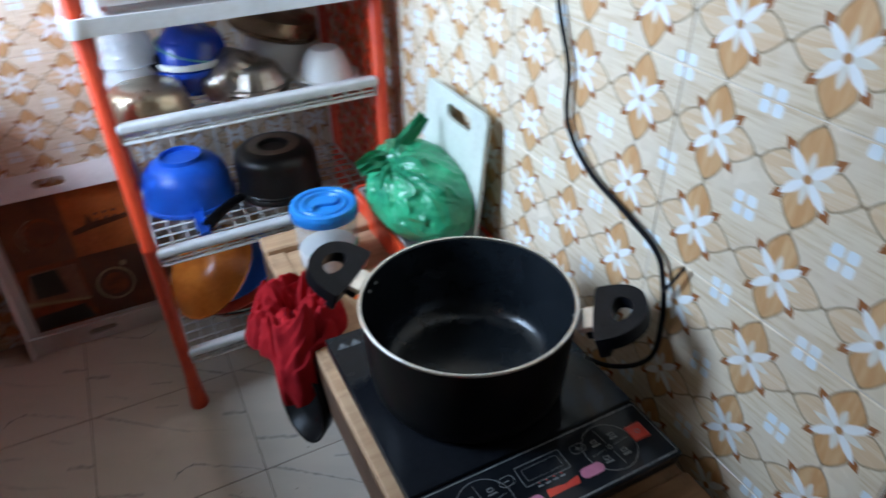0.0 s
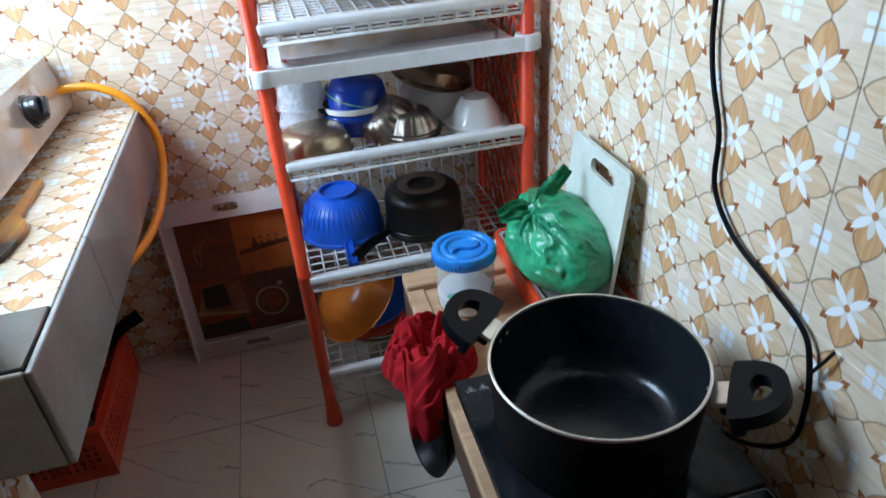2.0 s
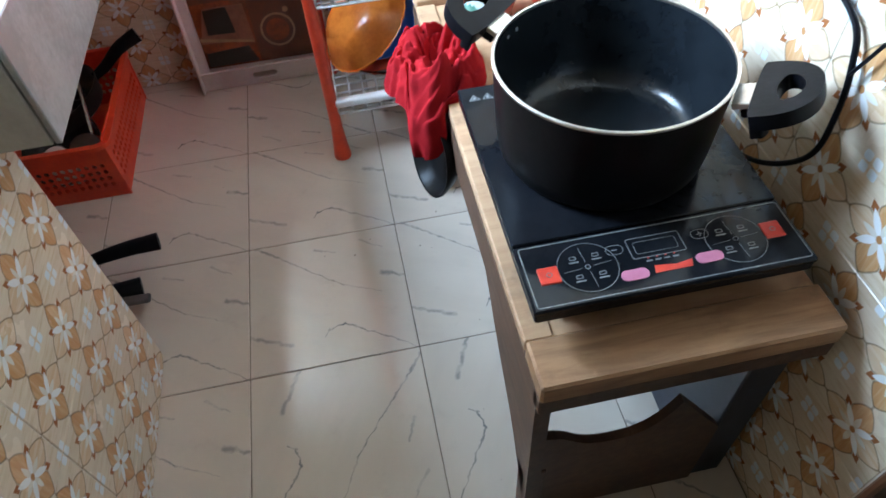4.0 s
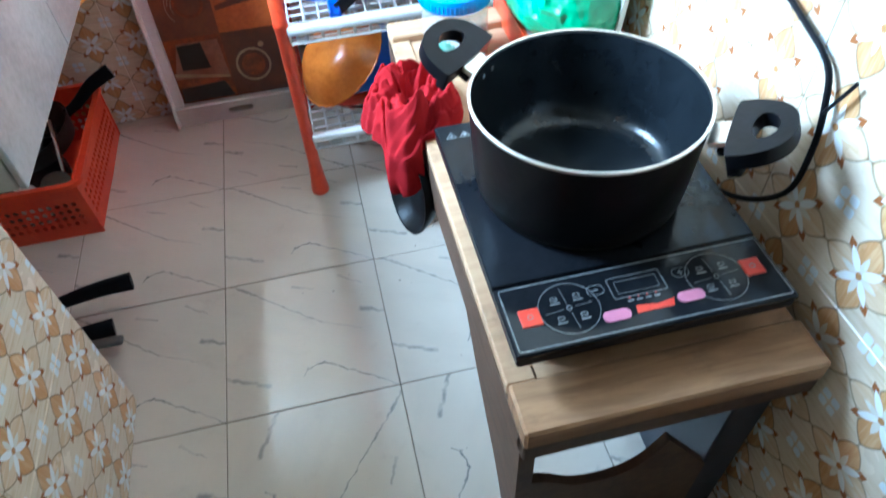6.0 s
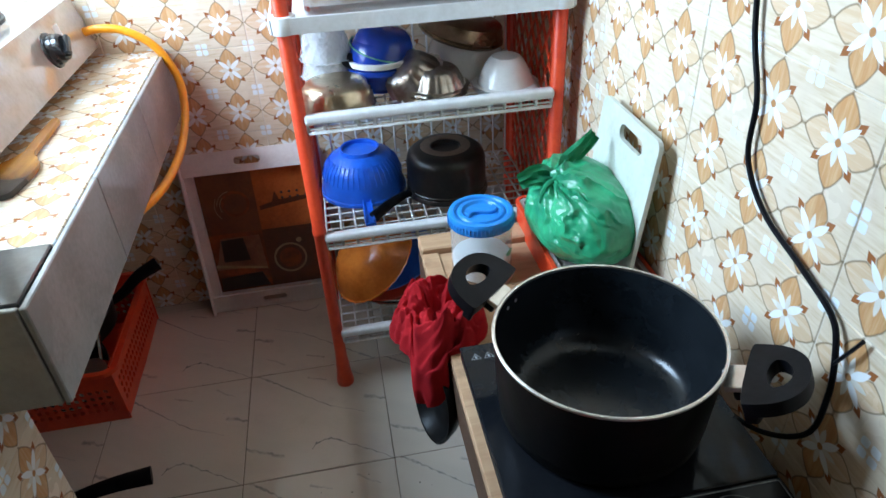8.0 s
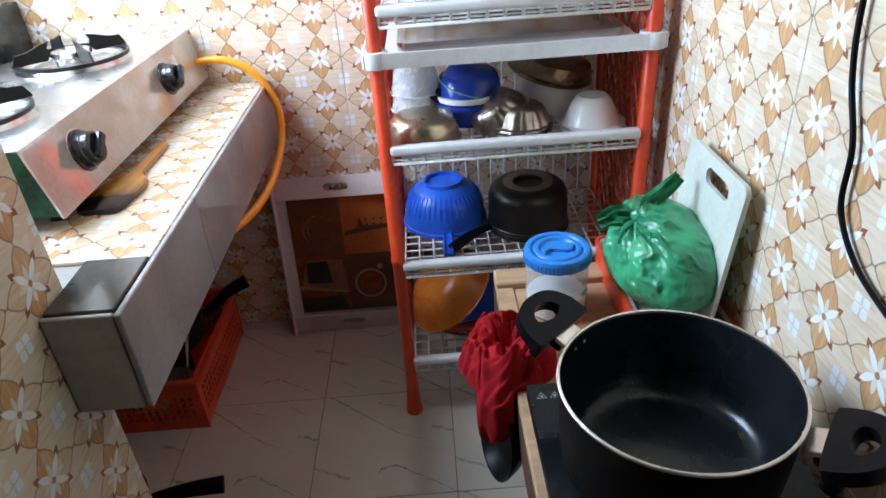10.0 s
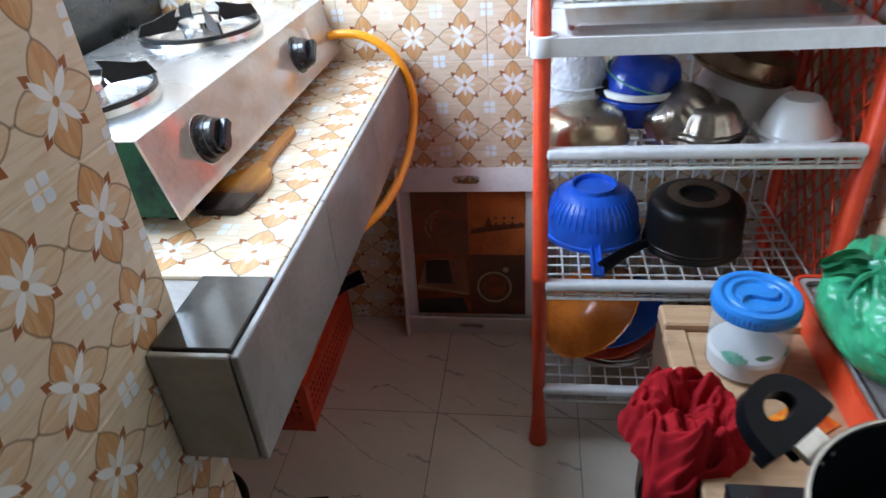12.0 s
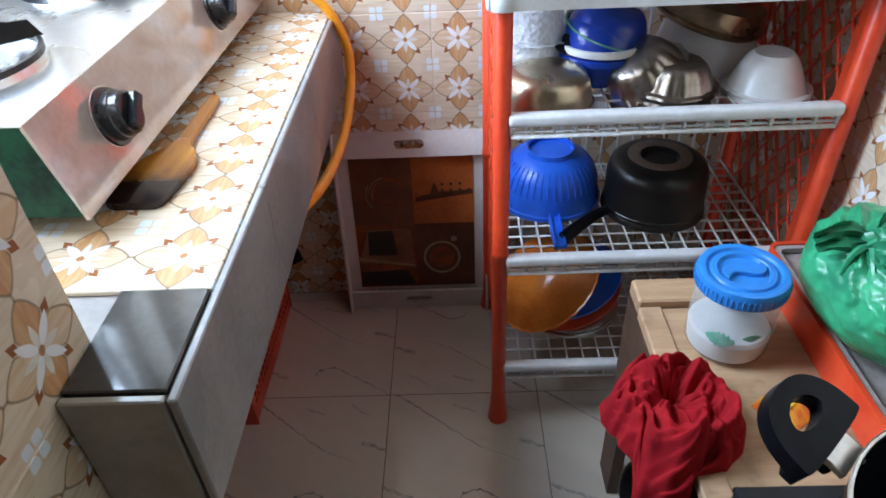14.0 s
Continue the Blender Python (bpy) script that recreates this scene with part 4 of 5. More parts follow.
for fx in (0.04, CW - 0.04):
    for fy in (0.05, CD - 0.05):
        part("foot", lathe([(0, 0), (0.011, 0), (0.012, 0.0085), (0, 0.0085)], 14, m=Matrix.Translation((fx, fy, 0))), BLACK_PLASTIC, cook)
PZ = CH - 0.0005


def line_frame(x0, x1, y0, y1, w, z0=PZ, r=0.002):
    o = round_rect(x1 - x0, y1 - y0, r + w, 4, (x0 + x1) / 2, (y0 + y1) / 2)
    i = round_rect(x1 - x0 - 2 * w, y1 - y0 - 2 * w, r, 4, (x0 + x1) / 2, (y0 + y1) / 2)
    return ring_plate(o, i, z0, z0 + 0.0004)


part("print_line", line_frame(0.004, CW - 0.004, 0.004, 0.079, 0.0011), PRINT_WHITE, panel)
part("print_line", line_frame(0.112, 0.168, 0.040, 0.066, 0.0006), PRINT_WHITE, panel)
part("print_line", line_frame(0.118, 0.162, 0.0455, 0.0605, 0.0003), PRINT_WHITE, panel)
for cx in (0.066, CW - 0.066):
    part("print_line", ring_plate(circ(0.0305, cx, 0.042, 40), circ(0.0299, cx, 0.042, 40), PZ, PZ + 0.0004), PRINT_WHITE, panel)
    part("print_line", ring_plate(circ(0.0028, cx, 0.042, 16), circ(0.0021, cx, 0.042, 16), PZ, PZ + 0.0004), PRINT_WHITE, panel)
    for a in range(4):
        ca, sa = math.cos(a * math.pi / 2 + 0.1), math.sin(a * math.pi / 2 + 0.1)
        part("print_line", tube([(cx + 0.006 * ca, 0.042 + 0.006 * sa, PZ), (cx + 0.025 * ca, 0.042 + 0.025 * sa, PZ)], 0.0003, 4), PRINT_WHITE, panel)
        cb, sb_ = math.cos(a * math.pi / 2 + math.pi / 4), math.sin(a * math.pi / 2 + math.pi / 4)
        bx, by = cx + 0.0165 * cb, 0.042 + 0.0165 * sb_
        part("print_mark", ring_plate(round_rect(0.007, 0.0045, 0.001, 2, bx, by + 0.0015), round_rect(0.0055, 0.003, 0.0006, 2, bx, by + 0.0015), PZ, PZ + 0.0004), PRINT_WHITE, panel)
        part("print_mark", box(bx - 0.005, bx + 0.005, by - 0.0045, by - 0.003, PZ, PZ + 0.0004), PRINT_WHITE, panel)
for cx in (0.098, CW - 0.098):
    part("print_line", ring_plate(round_rect(0.018, 0.012, 0.0055, 5, cx, 0.056), round_rect(0.017, 0.011, 0.005, 5, cx, 0.056), PZ, PZ + 0.0004), PRINT_WHITE, panel)
    part("print_mark", box(cx - 0.003, cx + 0.003, 0.0555, 0.0565, PZ, PZ + 0.0004), PRINT_WHITE, panel)
part("print_mark", box(CW - 0.0985, CW - 0.0975, 0.053, 0.059, PZ, PZ + 0.00045), PRINT_WHITE, panel)
for k in range(4):
    part("print_mark", box(0.124 + 0.009 * k, 0.130 + 0.009 * k, 0.0345, 0.0362, PZ, PZ + 0.0004), PRINT_WHITE, panel)
    part("print_mark", prism(circ(0.0009, 0.127 + 0.009 * k, 0.039, 8), PZ, PZ + 0.0004), PRINT_RED, panel)
for cx in (0.026, CW - 0.026):
    b = part("button", box(cx - 0.0105, cx + 0.0105, 0.0295 if cx < 0.1 else 0.034, 0.0505 if cx < 0.1 else 0.055, PZ - 0.001, PZ + 0.0012, 0.001), PRINT_RED, panel, "square red button")
    yb_ = 0.040 if cx < 0.1 else 0.0445
    part("symbol", ring_plate(circ(0.003, cx, yb_, 16), circ(0.0023, cx, yb_, 16), PZ + 0.0013, PZ + 0.0016), PRINT_WHITE, panel)
for cx, cy in ((0.107, 0.022), (0.185, 0.026)):
    part("button", prism(round_rect(0.028, 0.0125, 0.006, 5, cx, cy), PZ - 0.001, PZ + 0.001), PRINT_PINK, panel, "oval pink button")
part("brand_mark", prism([(0.127, 0.0195), (0.165, 0.0195), (0.168, 0.0285), (0.150, 0.0255), (0.146, 0.0265), (0.129, 0.0285)], PZ, PZ + 0.0004), PRINT_RED, panel, "red brand flourish")
for k in range(3):
    x0, y0 = 0.010 + 0.017 * k, CD - 0.028
    tri = [(x0, y0), (x0 + 0.014, y0), (x0 + 0.007, y0 + 0.011)]
    tri_i = [(x0 + 0.0014, y0 + 0.0008), (x0 + 0.0126, y0 + 0.0008), (x0 + 0.007, y0 + 0.0096)]
    part("warning_mark", ring_plate(tri, tri_i, CH, CH + 0.0003), PRINT_WHITE, cook)
    part("warning_mark", box(x0 + 0.0055, x0 + 0.0085, y0 + 0.002, y0 + 0.006, CH, CH + 0.0003), PRINT_WHITE, cook)

# ---- big pot on the cooker ----
pot = thing("casserole_pot", "large black non-stick pot with two black handles on the cooker", "pot", (-0.1945, -1.015, BZ + CH))
R, PH = 0.1235, 0.120
part("body", lathe([(0.0, 0.0), (R - 0.0215, 0.0), (R - 0.0135, 0.003), (R - 0.0085, 0.012), (R - 0.006, 0.03), (R - 0.001, PH - 0.003), (R - 0.0042, PH - 0.003), (R - 0.0045, PH - 0.006), (0.0, 0.0)][:6], 72), POT_BODY, pot, smooth=True)
part("lining", lathe([(R - 0.0035, PH - 0.003), (R - 0.0055, 0.07), (R - 0.0075, 0.042), (R - 0.0105, 0.028), (R - 0.0155, 0.018), (R - 0.0225, 0.0115), (R - 0.031, 0.0078), (R - 0.042, 0.0062), (0.05, 0.0057), (0.0, 0.0055)], 72), NONSTICK, pot, "shiny dark non-stick inside", smooth=True)
part("rim", lathe([(R - 0.0036, PH - 0.0030), (R - 0.0032, PH), (R - 0.0012, PH + 0.0007), (R + 0.0002, PH), (R, PH - 0.0025), (R - 0.0036, PH - 0.0030)], 72), RIM_METAL, pot, "bare metal rim", smooth=True)


def pot_handle(angle):
    m = pose(0, 0, 0, 0, 0, angle) @ Matrix.Translation((R - 0.003, 0, PH - 0.018)) @ pose(0, 0, 0, 0, -22, 0)
    n = 44
    # straight towards the pot, bowed on the outer side, with an almond hole
    outer, inner = [], []
    for k in range(n):
        a = 2 * math.pi * k / n
        c, q = math.cos(a), math.sin(a)
        bow = abs(c) ** 0.8 if c > 0 else -0.10 * abs(c) ** 0.5
        outer.append((0.028 + 0.053 * bow, 0.046 * math.copysign(abs(q) ** 0.86, q)))
        inner.append((0.051 + (0.0150 if c > 0 else 0.0085) * c, 0.0205 * math.copysign(abs(q) ** 1.15, q)))
    bm = ring_plate(outer, inner, -0.008, 0.008)
    bmesh.ops.bevel(bm, geom=[e for e in bm.edges if abs(e.verts[0].co.z - e.verts[1].co.z) < 1e-6 and len(e.link_faces) == 2 and e.calc_face_angle(0) > 0.9], offset=0.003, segments=2, affect="EDGES")
    box(0.012, 0.034, -0.019, 0.019, -0.013, -0.003, 0.002, bm)
    for s in (-1, 1):
        prism([(0.024, s * 0.044), (0.036, s * 0.044), (0.040, s * 0.034), (0.026, s * 0.034)], -0.019, -0.004, bm, 0.002)
    h = part("handle", moved(bm, m), BLACK_PLASTIC, pot, "black plastic loop handle", smooth=True)
    part("strap", moved(box(0.0045, 0.031, -0.018, 0.018, -0.0028, 0.004, 0.001), m), RIM_METAL, pot, "bare metal bracket")
    for s in (-0.009, 0.009):
        part("rivet", moved(lathe([(0.0, 0.0016), (0.0022, 0.0012), (0.0032, 0.0)], 12), Matrix.Translation((0, 0, 0)) @ pose(0, 0, 0, 0, 0, angle) @ pose(R - 0.0036, s, PH - 0.016, 0, -88, 0)), RIM_METAL, pot)


pot_handle(133)
pot_handle(-39)

# ---- jar, tub, bag, chopping board on and behind the bench ----
jar = thing("storage_jar", "cloudy plastic jar with a blue screw lid, part full of salt", "jar", (-0.242, -0.622, BZ), rz=20)
JR, JH = 0.0505, 0.110
part("body", lathe([(0.0, 0.0), (0.041, 0.0), (0.0455, 0.004), (JR, 0.012), (JR, JH - 0.016), (JR - 0.003, JH - 0.010), (JR - 0.003, JH)], 48), JAR, jar, smooth=True)
part("salt", lathe([(0.0, 0.003), (0.041, 0.003), (0.0465, 0.008), (0.0493, 0.034), (0.046, 0.039), (0.025, 0.043), (0.010, 0.044), (0.0, 0.044)], 40, wave=lambda a, r, z: 1.0 if z < 0.04 else 0.97), SALT, jar, "white salt heap", smooth=True)
for a0, span, zc, tall in ((216, 20, 0.047, 0.0105), (256, 13, 0.055, 0.0050), (300, 12, 0.052, 0.006)):
    bm = bmesh.new()
    rows = []
    for k in range(13):
        a = radians(a0 + span * (k / 12 - 0.5) * 2)
        hz = tall * math.sin(math.pi * (k + 0.5) / 13) * (1 + 0.3 * math.sin(3 * k))
        rows.append([bm.verts.new((r * math.cos(a), r * math.sin(a), zc + s * hz)) for r, s in ((JR + 0.0002, -1), (JR + 0.0002, 1), (JR + 0.0006, 1), (JR + 0.0006, -1))])
    for p, q in zip(rows, rows[1:]):
        for i in range(4):
            bm.faces.new((p[i], p[(i + 1) % 4], q[(i + 1) % 4], q[i]))
    part("label_print", bm, GREEN_PRINT, jar, "faded green print", smooth=True)
lid = part("lid", lathe([(JR + 0.001, JH - 0.011), (JR + 0.0032, JH - 0.010), (JR + 0.0032, JH + 0.004), (JR + 0.0012, JH + 0.009), (JR - 0.002, JH + 0.0105), (JR - 0.007, JH + 0.0095), (JR - 0.009, JH + 0.006), (JR - 0.012, JH + 0.006), (JR - 0.014, JH + 0.009), (0.031, JH + 0.0095), (0.028, JH + 0.005), (0.0, JH + 0.004)], 56), LID_BLUE, jar, "ribbed light blue screw lid", smooth=True)
for k in range(56):
    a = 2 * math.pi * k / 56
    part("grip_rib", tube([((JR + 0.0034) * math.cos(a), (JR + 0.0034) * math.sin(a), JH - 0.009), ((JR + 0.0034) * math.cos(a), (JR + 0.0034) * math.sin(a), JH + 0.003)], 0.0008, 4), LID_BLUE, lid)
wavy = [(-0.027 + 0.054 * k / 16, 0.0075 * math.sin(2 * math.pi * k / 16) + 0.007) for k in range(17)] + [(0.027 - 0.054 * k / 16, 0.0075 * math.sin(2 * math.pi * (16 - k) / 16) - 0.007) for k in range(17)]
part("grip", prism(wavy, JH + 0.003, JH + 0.0105, bevel=0.0015), LID_BLUE, lid, "wavy raised grip")

sach = thing("spice_sachet", "small orange and yellow foil sachet lying on the bench", "sachet", (-0.200, -0.728, BZ), rz=35)
bm = bmesh.new()
bmesh.ops.create_grid(bm, x_segments=10, y_segments=8, size=0.5)
for v in bm.verts:
    x, y = v.co.x, v.co.y
    v.co = Vector((x * 0.075, y * 0.052, 0.002 + 0.010 * (1 - 4 * x * x) * (1 - 4 * y * y) + 0.002 * noise.noise(Vector((x * 6, y * 6, 0)))))
bmesh.ops.solidify(bm, geom=bm.faces[:], thickness=0.001)
part("pouch", bm, SACHET, sach, smooth=True)
part("print_bar", box(-0.018, 0.02, -0.006, 0.004, 0.0115, 0.0128, 0.0005), worn("sachet_yellow", (0.85, 0.6, 0.05), (0.8, 0.5, 0.03), 0.3), sach, "yellow printed patch")

tub = thing("plastic_tub", "orange plastic tub with a grey rim holding a green bag", "tub", (-0.076, -0.672, BZ))
bm = ring_plate(round_rect(0.140, 0.37, 0.015), round_rect(0.132, 0.362, 0.012), 0.0, 0.048)
ring_plate(round_rect(0.146, 0.376, 0.02), round_rect(0.134, 0.364, 0.012), 0.046, 0.054, bm)
prism(round_rect(0.134, 0.364, 0.012), 0.0, 0.004, bm)
part("wall", bm, RED_PLASTIC, tub)
bm = ring_plate(round_rect(0.133, 0.363, 0.012), round_rect(0.118, 0.348, 0.01), 0.044, 0.052)
prism(round_rect(0.122, 0.352, 0.01), 0.040, 0.042, bm)
part("liner", bm, LINER, tub, "greyish white flat lid inside the rim")

bag = thing("carrier_bag", "knotted green polythene carrier bag, full, on the tub", "bag", (-0.082, -0.650, BZ + 0.044))
bm = bmesh.new()
bmesh.ops.create_icosphere(bm, subdivisions=6, radius=1.0)
TIE = Vector((-0.48, -0.02, 0.88)).normalized()
ACROSS = TIE.cross(Vector((0, 1, 0))).normalized()
BESIDE = TIE.cross(ACROSS)
for v in bm.verts:
    d = v.co.normalized()
    near = max(0.0, d.dot(TIE))
    turn = math.atan2(d.dot(BESIDE), d.dot(ACROSS))
    up = max(0.0, d.z)
    sx, sy, sz = 0.086, 0.122, 0.084
    # pleats run out from the tie and die away down the sides
    swirl = turn + 0.5 * noise.noise(d * 1.7) + 0.25 * noise.noise(d * 5)
    pleat = (1 - 2 * abs(math.sin(4.5 * swirl + 0.6))) * 0.055 * near ** 1.6 + (1 - 2 * abs(math.sin(9.5 * swirl))) * 0.022 * near
    q = d * 3.4 + 0.6 * noise.noise_vector(d * 2.2)
    crease = 0.030 * (0.35 - abs(noise.noise(q))) + 0.016 * (0.3 - abs(noise.noise(q * 2.3 + Vector((3, 1, 2))))) + 0.008 * noise.noise(d * 19)
    k = 1 + 0.05 * noise.noise(d * 2.1) + pleat + crease - 0.16 * near ** 14
    z = d.z * sz * k
    if z < 0:
        z *= 0.80
    # drawn towards the knot on the room side
    v.co = Vector((d.x * sx * k - 0.028 * up ** 3, d.y * sy * k, z + 0.064 + 0.006 * up ** 6))
part("body", bm, BAG, bag, "crinkled green polythene", smooth=True)
part("knot", lathe([(0.0, -0.012), (0.009, -0.008), (0.012, 0.0), (0.009, 0.008), (0.0, 0.012)], 16, m=pose(-0.044, 0.0, 0.133, 20, 30, 0), wave=lambda a, r, z: 1 + 0.2 * math.sin(5 * a)), BAG, bag, smooth=True)


def ear(points, widths):
    bm = bmesh.new()
    line = glide(points, 6)
    rows = []
    for i, p in enumerate(line):
        t = i / (len(line) - 1)
        j = t * (len(widths) - 1)
        w = widths[int(j)] * (1 - j % 1) + widths[min(int(j) + 1, len(widths) - 1)] * (j % 1)
        d = (line[min(i + 1, len(line) - 1)] - line[max(i - 1, 0)]).normalized()
        side = d.cross(Vector((0.5, -0.6, 0.4))).normalized()
        nrm = d.cross(side)
        rows.append([bm.verts.new(p + side * w * s + nrm * (0.004 * math.sin(s * 7 + t * 5))) for s in (-1, -0.7, -0.35, 0, 0.35, 0.7, 1)])
    for p, q in zip(rows, rows[1:]):
        for k in range(6):
            bm.faces.new((p[k], p[k + 1], q[k + 1], q[k]))
    bmesh.ops.solidify(bm, geom=bm.faces[:], thickness=0.002)
    return bm


part("ear", ear([(-0.044, 0.0, 0.133), (-0.026, 0.01, 0.150), (-0.002, 0.018, 0.168), (0.022, 0.028, 0.186)], (0.006, 0.015, 0.013, 0.012)), BAG, bag, smooth=True)
part("ear", ear([(-0.044, 0.0, 0.133), (-0.062, 0.004, 0.137), (-0.082, 0.006, 0.137), (-0.104, 0.006, 0.130)], (0.006, 0.018, 0.016, 0.012)), BAG, bag, smooth=True)
for k in range(5):
    a = radians(150 + 45 * k)
    part("fold", tube(glide([(-0.044, 0.0, 0.132), (-0.042 + 0.026 * math.cos(a), 0.035 * math.sin(a), 0.122), (-0.036 + 0.042 * math.cos(a), 0.058 * math.sin(a), 0.100)], 5), lambda t: 0.006 * (1 - 0.7 * t), 6), BAG, bag, smooth=True)

board = thing("cutting_board", "worn white plastic cutting board leaning against the tiled wall", "cutting board", (-0.047, -0.668, BZ + 0.004), ry=0, rz=-90, rx=84)
bw, bh = 0.195, 0.268
slot = round_rect(0.078, 0.024, 0.0115, 6, cx=0.015, cy=bh - 0.03)
outl = round_rect(bw, bh, 0.013, 6, cy=bh / 2)
part("slab", ring_plate(outl, slot, 0.0, 0.007), BOARD, board)

# ---- red cloth over the bench edge ----
EDGE = -0.337
GX, GY = -0.343, -0.738
# degrees round the gather, reach in plan, length of cloth
SPOKES = ((0, 0.086, 0.09), (40, 0.088, 0.095), (85, 0.078, 0.085), (130, 0.080, 0.088), (165, 0.078, 0.085), (192, 0.066, 0.072), (218, 0.062, 0.074), (240, 0.080, 0.165), (262, 0.088, 0.175), (285, 0.092, 0.115), (305, 0.094, 0.100), (330, 0.092, 0.098), (360, 0.086, 0.09))
bm = bmesh.new()
NA, NR = 260, 110
grid = []
for j in range(NR):
    rho = (j + 0.5) / NR
    row = []
    for i in range(NA):
        deg = 360 * i / NA
        for p, q in zip(SPOKES, SPOKES[1:]):
            if p[0] <= deg < q[0]:
                f = (deg - p[0]) / (q[0] - p[0])
                f = f * f * (3 - 2 * f)
                reach, length = p[1] + (q[1] - p[1]) * f, p[2] + (q[2] - p[2]) * f
        th = radians(deg)
        c, d = math.cos(th), math.sin(th)
        ragged = 1 + 0.10 * noise.noise(Vector((c * 2.2, d * 2.2, 7.0)))
        run = rho * length * ragged
        flat = reach * math.tanh(run / reach * 1.15) / math.tanh(1.6)
        drop = max(0.0, run - flat)
        warp = noise.noise_vector(Vector((c * 1.5, d * 1.5, rho * 2.0)))
        # folds run out from the gather; they widen and fork towards the hem
        fan = 0.5 - 1.6 * abs(noise.noise(Vector((c * 2.5 + warp.x * 0.5, d * 2.5 + warp.y * 0.5, rho * 1.1))))
        fine = 0.4 - 1.4 * abs(noise.noise(Vector((c * 5.2, d * 5.2, rho * 2.6 + 4)) + warp * 0.6))
        cross = noise.noise(Vector((c * rho * 4.0 + 2, d * rho * 4.0, 9.0)) + warp * 0.7)
        knots = 0.4 - 1.5 * abs(noise.noise(Vector((c * rho * 6.5, d * rho * 6.5, 3.0)) + warp * 1.1))
        swell = math.sin(math.pi * min(1.0, rho * 0.86 + 0.14)) ** 0.8
        back = max(0.0, math.cos(th - radians(105)))
        roll = 0.014 * back * math.exp(-((rho - 0.46 - 0.08 * warp.z) / 0.17) ** 2)
        front = max(0.0, math.cos(th - radians(310)))
        side = max(0.0, math.cos(th - radians(215)))
        roll += 0.017 * front * math.exp(-((rho - 0.50 - 0.16 * warp.x - 0.1 * c) / 0.085) ** 2) + 0.013 * front * math.exp(-((rho - 0.82 - 0.14 * warp.y) / 0.075) ** 2)
        roll += 0.014 * side * math.exp(-((rho - 0.42 - 0.2 * warp.y) / 0.08) ** 2)
        fan *= 1 - 0.55 * front
        pits = 0.030 * math.exp(-((c * rho + 0.02) / 0.16) ** 2 - ((d * rho - 0.10) / 0.10) ** 2) + 0.024 * math.exp(-((c * rho - 0.38) / 0.15) ** 2 - ((d * rho - 0.02) / 0.11) ** 2)
        h = 0.006 + 0.029 * swell + swell * (0.010 * fan + 0.006 * fine + 0.022 * cross + 0.020 * knots) + roll - pits
        x, y = GX + flat * c, GY + flat * d
        hang = drop / (drop + 0.02)
        out = (0.016 * fan + 0.006 * fine + 0.010 * cross) * hang
        z = BZ + max(0.003, h * (1 - 0.6 * hang)) - drop * 1.05
        if x < EDGE:
            # past the edge the hem sags and hugs the board
            past = EDGE - x
            z -= 0.12 * past + 2.4 * past * past
            x = min(x - out, EDGE - 0.004)
        elif drop > 0.015:
            x = min(x, EDGE - 0.004 - 0.5 * max(0.0, out))
        row.append(bm.verts.new((x + 0.335, y + out * d * 0.5 + 0.74, z - BZ)))
    grid.append(row)
for p, q in zip(grid, grid[1:]):
    for i in range(NA):
        bm.faces.new((p[i], p[(i + 1) % NA], q[(i + 1) % NA], q[i]))
for _ in range(4):
    bmesh.ops.smooth_vert(bm, verts=bm.verts, factor=0.5, use_axis_x=True, use_axis_y=True, use_axis_z=True)
bm.normal_update()
under = [[bm.verts.new(v.co - 0.0012 * v.normal) for v in row] for row in grid]
for p, q in zip(under, under[1:]):
    for i in range(NA):
        bm.faces.new((q[i], q[(i + 1) % NA], p[(i + 1) % NA], p[i]))
for p, q in ((grid[-1], under[-1]), (under[0], grid[0])):
    for i in range(NA):
        bm.faces.new((p[i], p[(i + 1) % NA], q[(i + 1) % NA], q[i]))
cloth = tagged(part("cleaning_cloth", bm, CLOTH, smooth=True), "crumpled red cotton cloth draped over the bench edge", "cloth")
cloth.location = (-0.335, -0.74, BZ)

# black pan hung at the bench's side
hp = thing("hanging_pan", "black frying pan hanging against the bench side", "pan", (-0.344, -0.800, 0.325), rx=0, ry=-80, rz=14)
part("bowl", lathe([(0.0, 0.0), (0.040, 0.0), (0.050, 0.005), (0.062, 0.024), (0.065, 0.025), (0.065, 0.021), (0.053, 0.001), (0.041, -0.004), (0.0, -0.004)], 44), POT_BODY, hp, smooth=True)
part("handle", tube([(0.061, 0.0, 0.022), (0.11, 0.0, 0.030)], 0.008, 8, flat=0.5), BLACK_PLASTIC, hp)

# ---- power cable ----
cable = thing("power_cable", "black power cable hanging down the tiled wall to the cooker", "cable", (-0.01, -0.88, 1.47))
o = Vector((-0.01, -0.88, 1.47))
pts = [(-0.008, -0.865, 1.47), (-0.008, -0.872, 1.2), (-0.008, -0.876, 0.968), (-0.008, -0.888, 0.885), (-0.008, -0.917, 0.818), (-0.008, -0.925, 0.752), (-0.008, -0.972, 0.709), (-0.008, -1.046, 0.687), (-0.008, -1.100, 0.668), (-0.010, -1.120, 0.640), (-0.011, -1.131, 0.59), (-0.013, -1.125, 0.53), (-0.02, -1.07, 0.475), (-0.03, -1.00, 0.455), (-0.045, -0.90, 0.452)]
part("cord", tube([p - o for p in glide(pts, 8)], 0.0032, 8), BLACK_PLASTIC, cable, smooth=True)
part("twig", tube([Vector(p) - o for p in glide([(-0.012, -1.124, 0.628), (-0.011, -1.136, 0.655), (-0.008, -1.142, 0.672)], 4)], 0.002, 6), BLACK_PLASTIC, cable)

